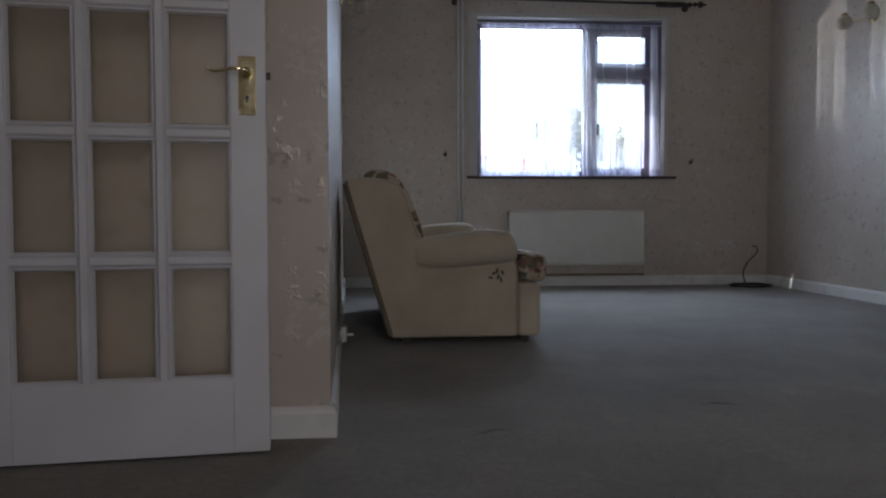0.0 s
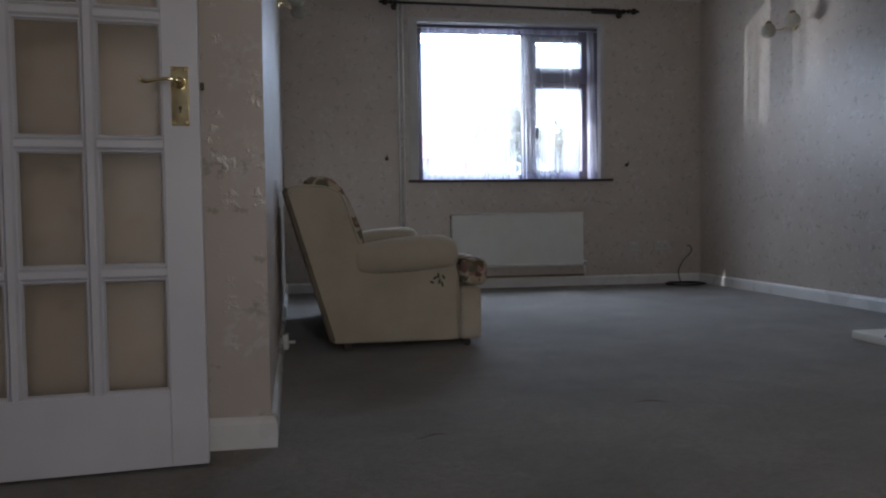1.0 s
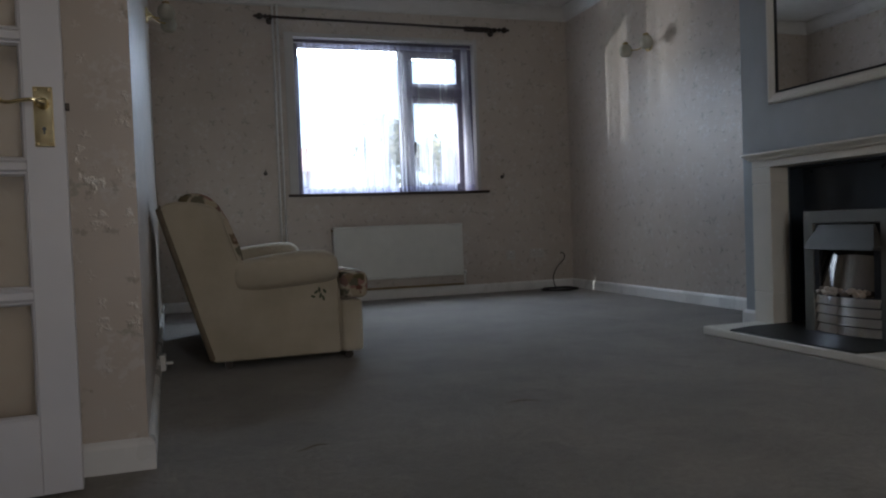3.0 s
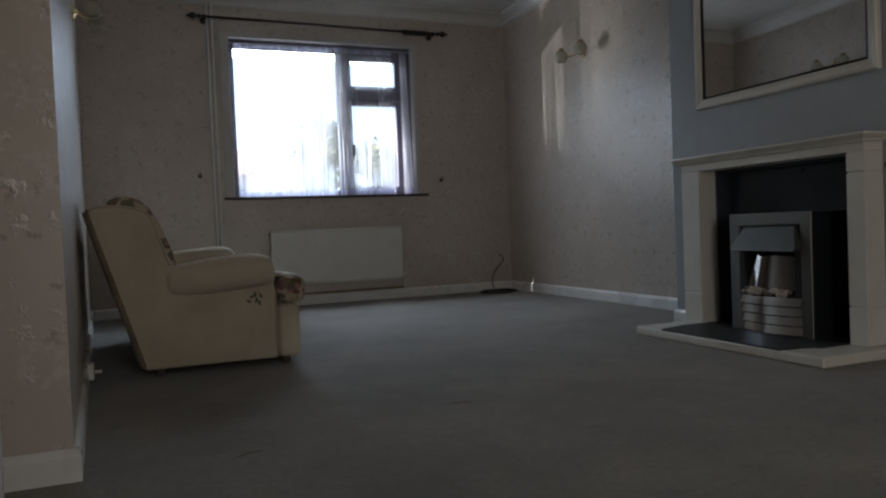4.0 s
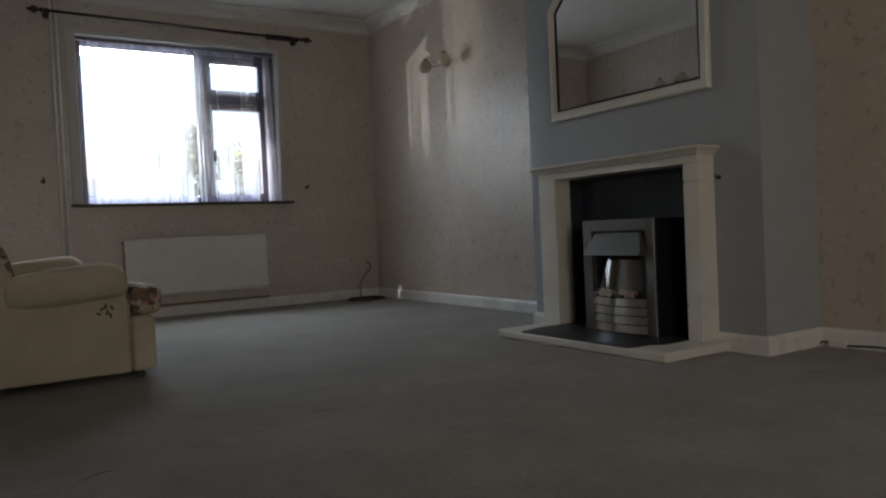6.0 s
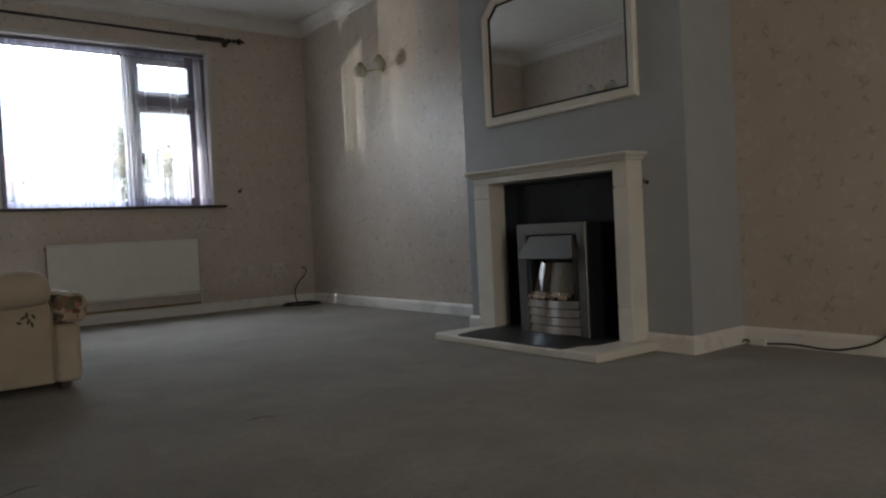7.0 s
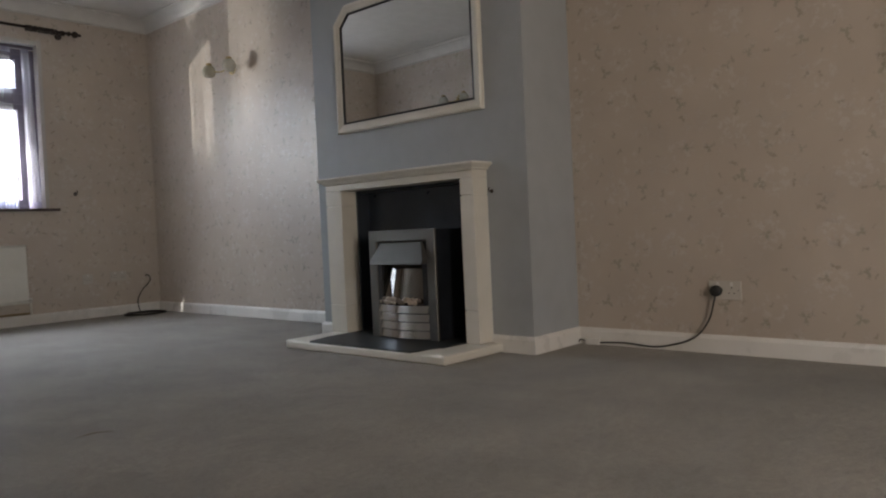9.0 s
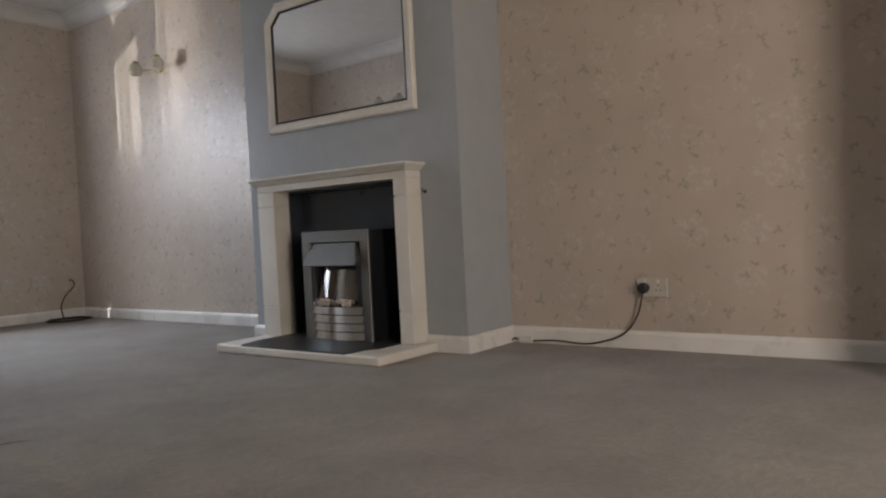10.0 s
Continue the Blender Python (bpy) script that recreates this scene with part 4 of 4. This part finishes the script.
for yc, s in ((CY0 + 0.045, -1), (CY1 - 0.045, 1)):
    rings = []
    for x, zt, zb in ((0.604, 0.44, 0.40), (0.612, 0.47, 0.37), (0.635, 0.486, 0.348), (0.70, 0.499, 0.345), (0.80, 0.514, 0.35), (0.90, 0.523, 0.357), (0.98, 0.527, 0.364),
                      (1.035, 0.524, 0.37), (1.068, 0.51, 0.376), (1.088, 0.487, 0.388), (1.098, 0.455, 0.41)):
        w = 0.095 * min(1.0, (zt - zb) / 0.15) * min(1.0, 0.52 + 2.6 * (x - 0.604))
        rings.append((x, yc + s * 0.005, (zt + zb) / 2 + (0.032 if s > 0 else 0.008), w, (zt - zb) / 2))
    part("arm", loft(rings, 28, 2.5), FABRIC, chair, smooth=True)
SEAMS = ((3.60, 4.205, 3.485, 4.205), (4.215, 4.82, 4.215, 4.935))
for a, b, c, d in SEAMS:
    seat = [(0.60, a), (1.10, a), (1.105, c), (1.235, c), (1.248, c + 0.05), (1.252, (c + d) / 2), (1.248, d - 0.05), (1.235, d), (1.105, d), (1.10, b), (0.60, b)]
    part("seat_cushion", prism(seat, 0.292, 0.418, plan, 0.034, 4), FLORAL, chair, "floral print seat cushion", True)
    bc = [(0.52, 0.42), (0.40, 0.72), (0.385, 0.785), (0.405, 0.812), (0.45, 0.822), (0.512, 0.812), (0.568, 0.765), (0.606, 0.69), (0.656, 0.56), (0.69, 0.42)]
    part("back_cushion", prism(bc, max(a, 3.565), min(b, 4.855), side_on, 0.03, 4), FLORAL, chair, "floral print back cushion", True)
rear = [(0.522, 0.075), (0.487, 0.12), (0.402, 0.40), (0.321, 0.66), (0.321, 0.715), (0.34, 0.735), (0.50, 0.5), (0.56, 0.1)]
part("rear_panel", prism(rear, CY0 + 0.02, CY1 - 0.02, side_on, 0.012, 3), FABRIC, chair, "padded rear panel")
part("piping", tube(curve_points([(0.318, CY0 + 0.004, 0.735), (0.345, CY0 + 0.001, 0.764), (0.42, CY0, 0.767), (0.50, CY0, 0.757), (0.545, CY0, 0.737), (0.572, CY0, 0.70), (0.604, CY0, 0.60), (0.638, CY0, 0.50)], 5), 0.005, 6), FABRIC, chair, smooth=True)
# thick dark edge that paints the shade of the turned-away rear fabric
part("piping", tube(curve_points([(0.510, CY0 + 0.006, 0.055), (0.412, CY0 + 0.006, 0.39), (0.316, CY0 + 0.006, 0.715), (0.316, CY0 + 0.008, 0.742)], 4), 0.014, 8), SHADESCUFF, chair, "dark brown edge that paints the rear's shade", smooth=True)
part("piping", tube([(1.094, CY0 - 0.001, 0.05), (1.094, CY0 - 0.001, 0.345)], 0.004, 6), FABRIC, chair, smooth=True)
for x in (0.58, 1.145):
    for y in (3.54, 4.88):
        cst = part("castor", tube([(x - 0.0, y - 0.011, 0.019), (x, y + 0.011, 0.019)], 0.019, 14), DARKMETAL, chair)
        part("stem", box(x - 0.012, x + 0.012, y - 0.012, y + 0.012, 0.034, 0.052, 0.003), DARKMETAL, cst)
for k, (x, z, a) in enumerate(((0.985, 0.335, 0.5), (1.005, 0.318, 1.2), (1.025, 0.338, 2.3), (1.000, 0.345, 1.6), (1.018, 0.305, 1.9), (0.97, 0.315, 2.9))):
    leaf = [(x + 0.011 * math.cos(t) * math.cos(a) - 0.006 * math.sin(t) * math.sin(a), z + 0.014 * math.cos(t) * math.sin(a) + 0.006 * math.sin(t) * math.cos(a)) for t in (6.2832 * j / 10 for j in range(10))]
    part("leaf_print", prism(leaf, CY0 - 0.0012, CY0 - 0.0002, side_on), LEAFGREEN, chair, "dark green leaf motif")
chair.location.x += 0.006

# ---- scuffs pressed into the carpet ----
def scuff(x, y, length, turn, label):
    t = thing("carpet_scuff", (x, y, 0.0), label, "scuff mark", "scuff marks on the carpet")
    line = [(x + math.cos(turn) * length * k, y + math.sin(turn) * length * k + 0.012 * math.sin(5 * k + x), 0.0003) for k in (-0.5, -0.25, 0, 0.22, 0.5)]
    part("crease", tube(curve_points(line, 4), [0.0004 + 0.0026 * math.sin(math.pi * (k + 0.2) / 16.4) for k in range(17)], 8), SHADESCUFF, t, smooth=True)
    return t


scuff(0.78, 2.10, 0.10, 0.25, "thin dark scuff line in the grey-brown carpet")
scuff(1.54, 2.34, 0.12, -0.15, "thin dark scuff line in the grey-brown carpet")

# ---- outside ----
setting("ground", box(-60, 80, 6.63, 140, -0.5, -0.2), DRIVE, "pale concrete drive and ground outside", "ground")


def tree(name, at, height, spread, seed, label):
    t = thing(name, at, label, "tree")
    rnd = random.Random(seed)
    b = Vector(at)
    trunk = tube(curve_points([b, b + Vector((0.05, 0, height * 0.3)), b + Vector((-0.05, 0.05, height * 0.6)), b + Vector((0, 0, height * 0.85))], 4), [0.14 - 0.009 * k for k in range(13)], 8)
    for k in range(7):
        a, z = k * 2.4, height * (0.35 + 0.07 * k)
        o = b + Vector((0, 0, z))
        tube([o, o + Vector((math.cos(a), math.sin(a), 0.7)) * spread * 0.55], [0.05, 0.012], 6, bm=trunk)
    part("trunk", trunk, BARK, t)
    verts, faces = [], []
    for k in range(3600):
        d = Vector((rnd.gauss(0, 1), rnd.gauss(0, 1), rnd.gauss(0, 1))).normalized() * rnd.random() ** 0.4
        c = b + Vector((d.x * spread, d.y * spread, height * 0.68 + d.z * height * 0.34))
        if noise.noise(c * 1.1) < -0.12:
            continue
        s = rnd.uniform(0.05, 0.11)
        e1 = Vector((rnd.gauss(0, 1), rnd.gauss(0, 1), rnd.gauss(0, 1))).normalized()
        e2 = e1.orthogonal().normalized()
        i = len(verts)
        verts += [c + e1 * s, c + e2 * s * 0.5, c - e1 * s, c - e2 * s * 0.5]
        faces.append((i, i + 1, i + 2, i + 3))
    me = bpy.data.meshes.new("crown")
    me.from_pydata([tuple(v - b) for v in verts], [], faces)
    me.materials.append(LEAF)
    crown = new("crown", me)
    crown.parent = t
    return t


# added out of view, only to keep direct sun off the fixed pane
setting("sun_block_wall", box(-1.4, 0.14, 7.3, 7.5, -0.2, 5.5), BRICK, "unseen brick wall added to block sun from the fixed pane", "wall")
tree("tree", (4.65, 17.5, -0.2), 3.6, 0.72, 1, "slim leafy tree beyond the drive")
tree("tree", (6.5, 18.5, -0.2), 3.25, 0.95, 2, "round leafy tree beyond the drive")

house = thing("brick_house", (4.9, 40, -0.2), "red brick house across the road", "house")
part("wall", box(3.2, 6.0, 40, 46, -0.2, 3.9), BRICK, house)
part("roof", prism([(39.6, 3.9), (46.4, 3.9), (43, 5.5)], 3.0, 6.2, lambda u, v, w: (w, u, v)), ROOFTILE, house)
part("chimney", box(3.6, 4.1, 42.7, 43.3, 5.0, 6.1), BRICK, house)
for x in (3.9, 4.95):
    w = part("window", box(x, x + 0.9, 39.96, 40.0, 2.2, 3.4), GLOSS, house)
    part("pane", box(x + 0.08, x + 0.82, 39.95, 39.959, 2.28, 3.32), BLACK, w)

post = thing("marker_post", (3.35, 15, -0.2), "slim red marker post by the road", "post")
part("shaft", lathe([(0, 0.085), (1.85, 0.085), (1.92, 0.07)], (3.35, 15, -0.2), (0, 0, 1), 20), CARRED, post, smooth=True)
part("cap", lathe([(1.92, 0.10), (1.97, 0.10), (2.02, 0.05), (2.03, 0.01)], (3.35, 15, -0.2), (0, 0, 1), 20), CARRED, post, smooth=True)
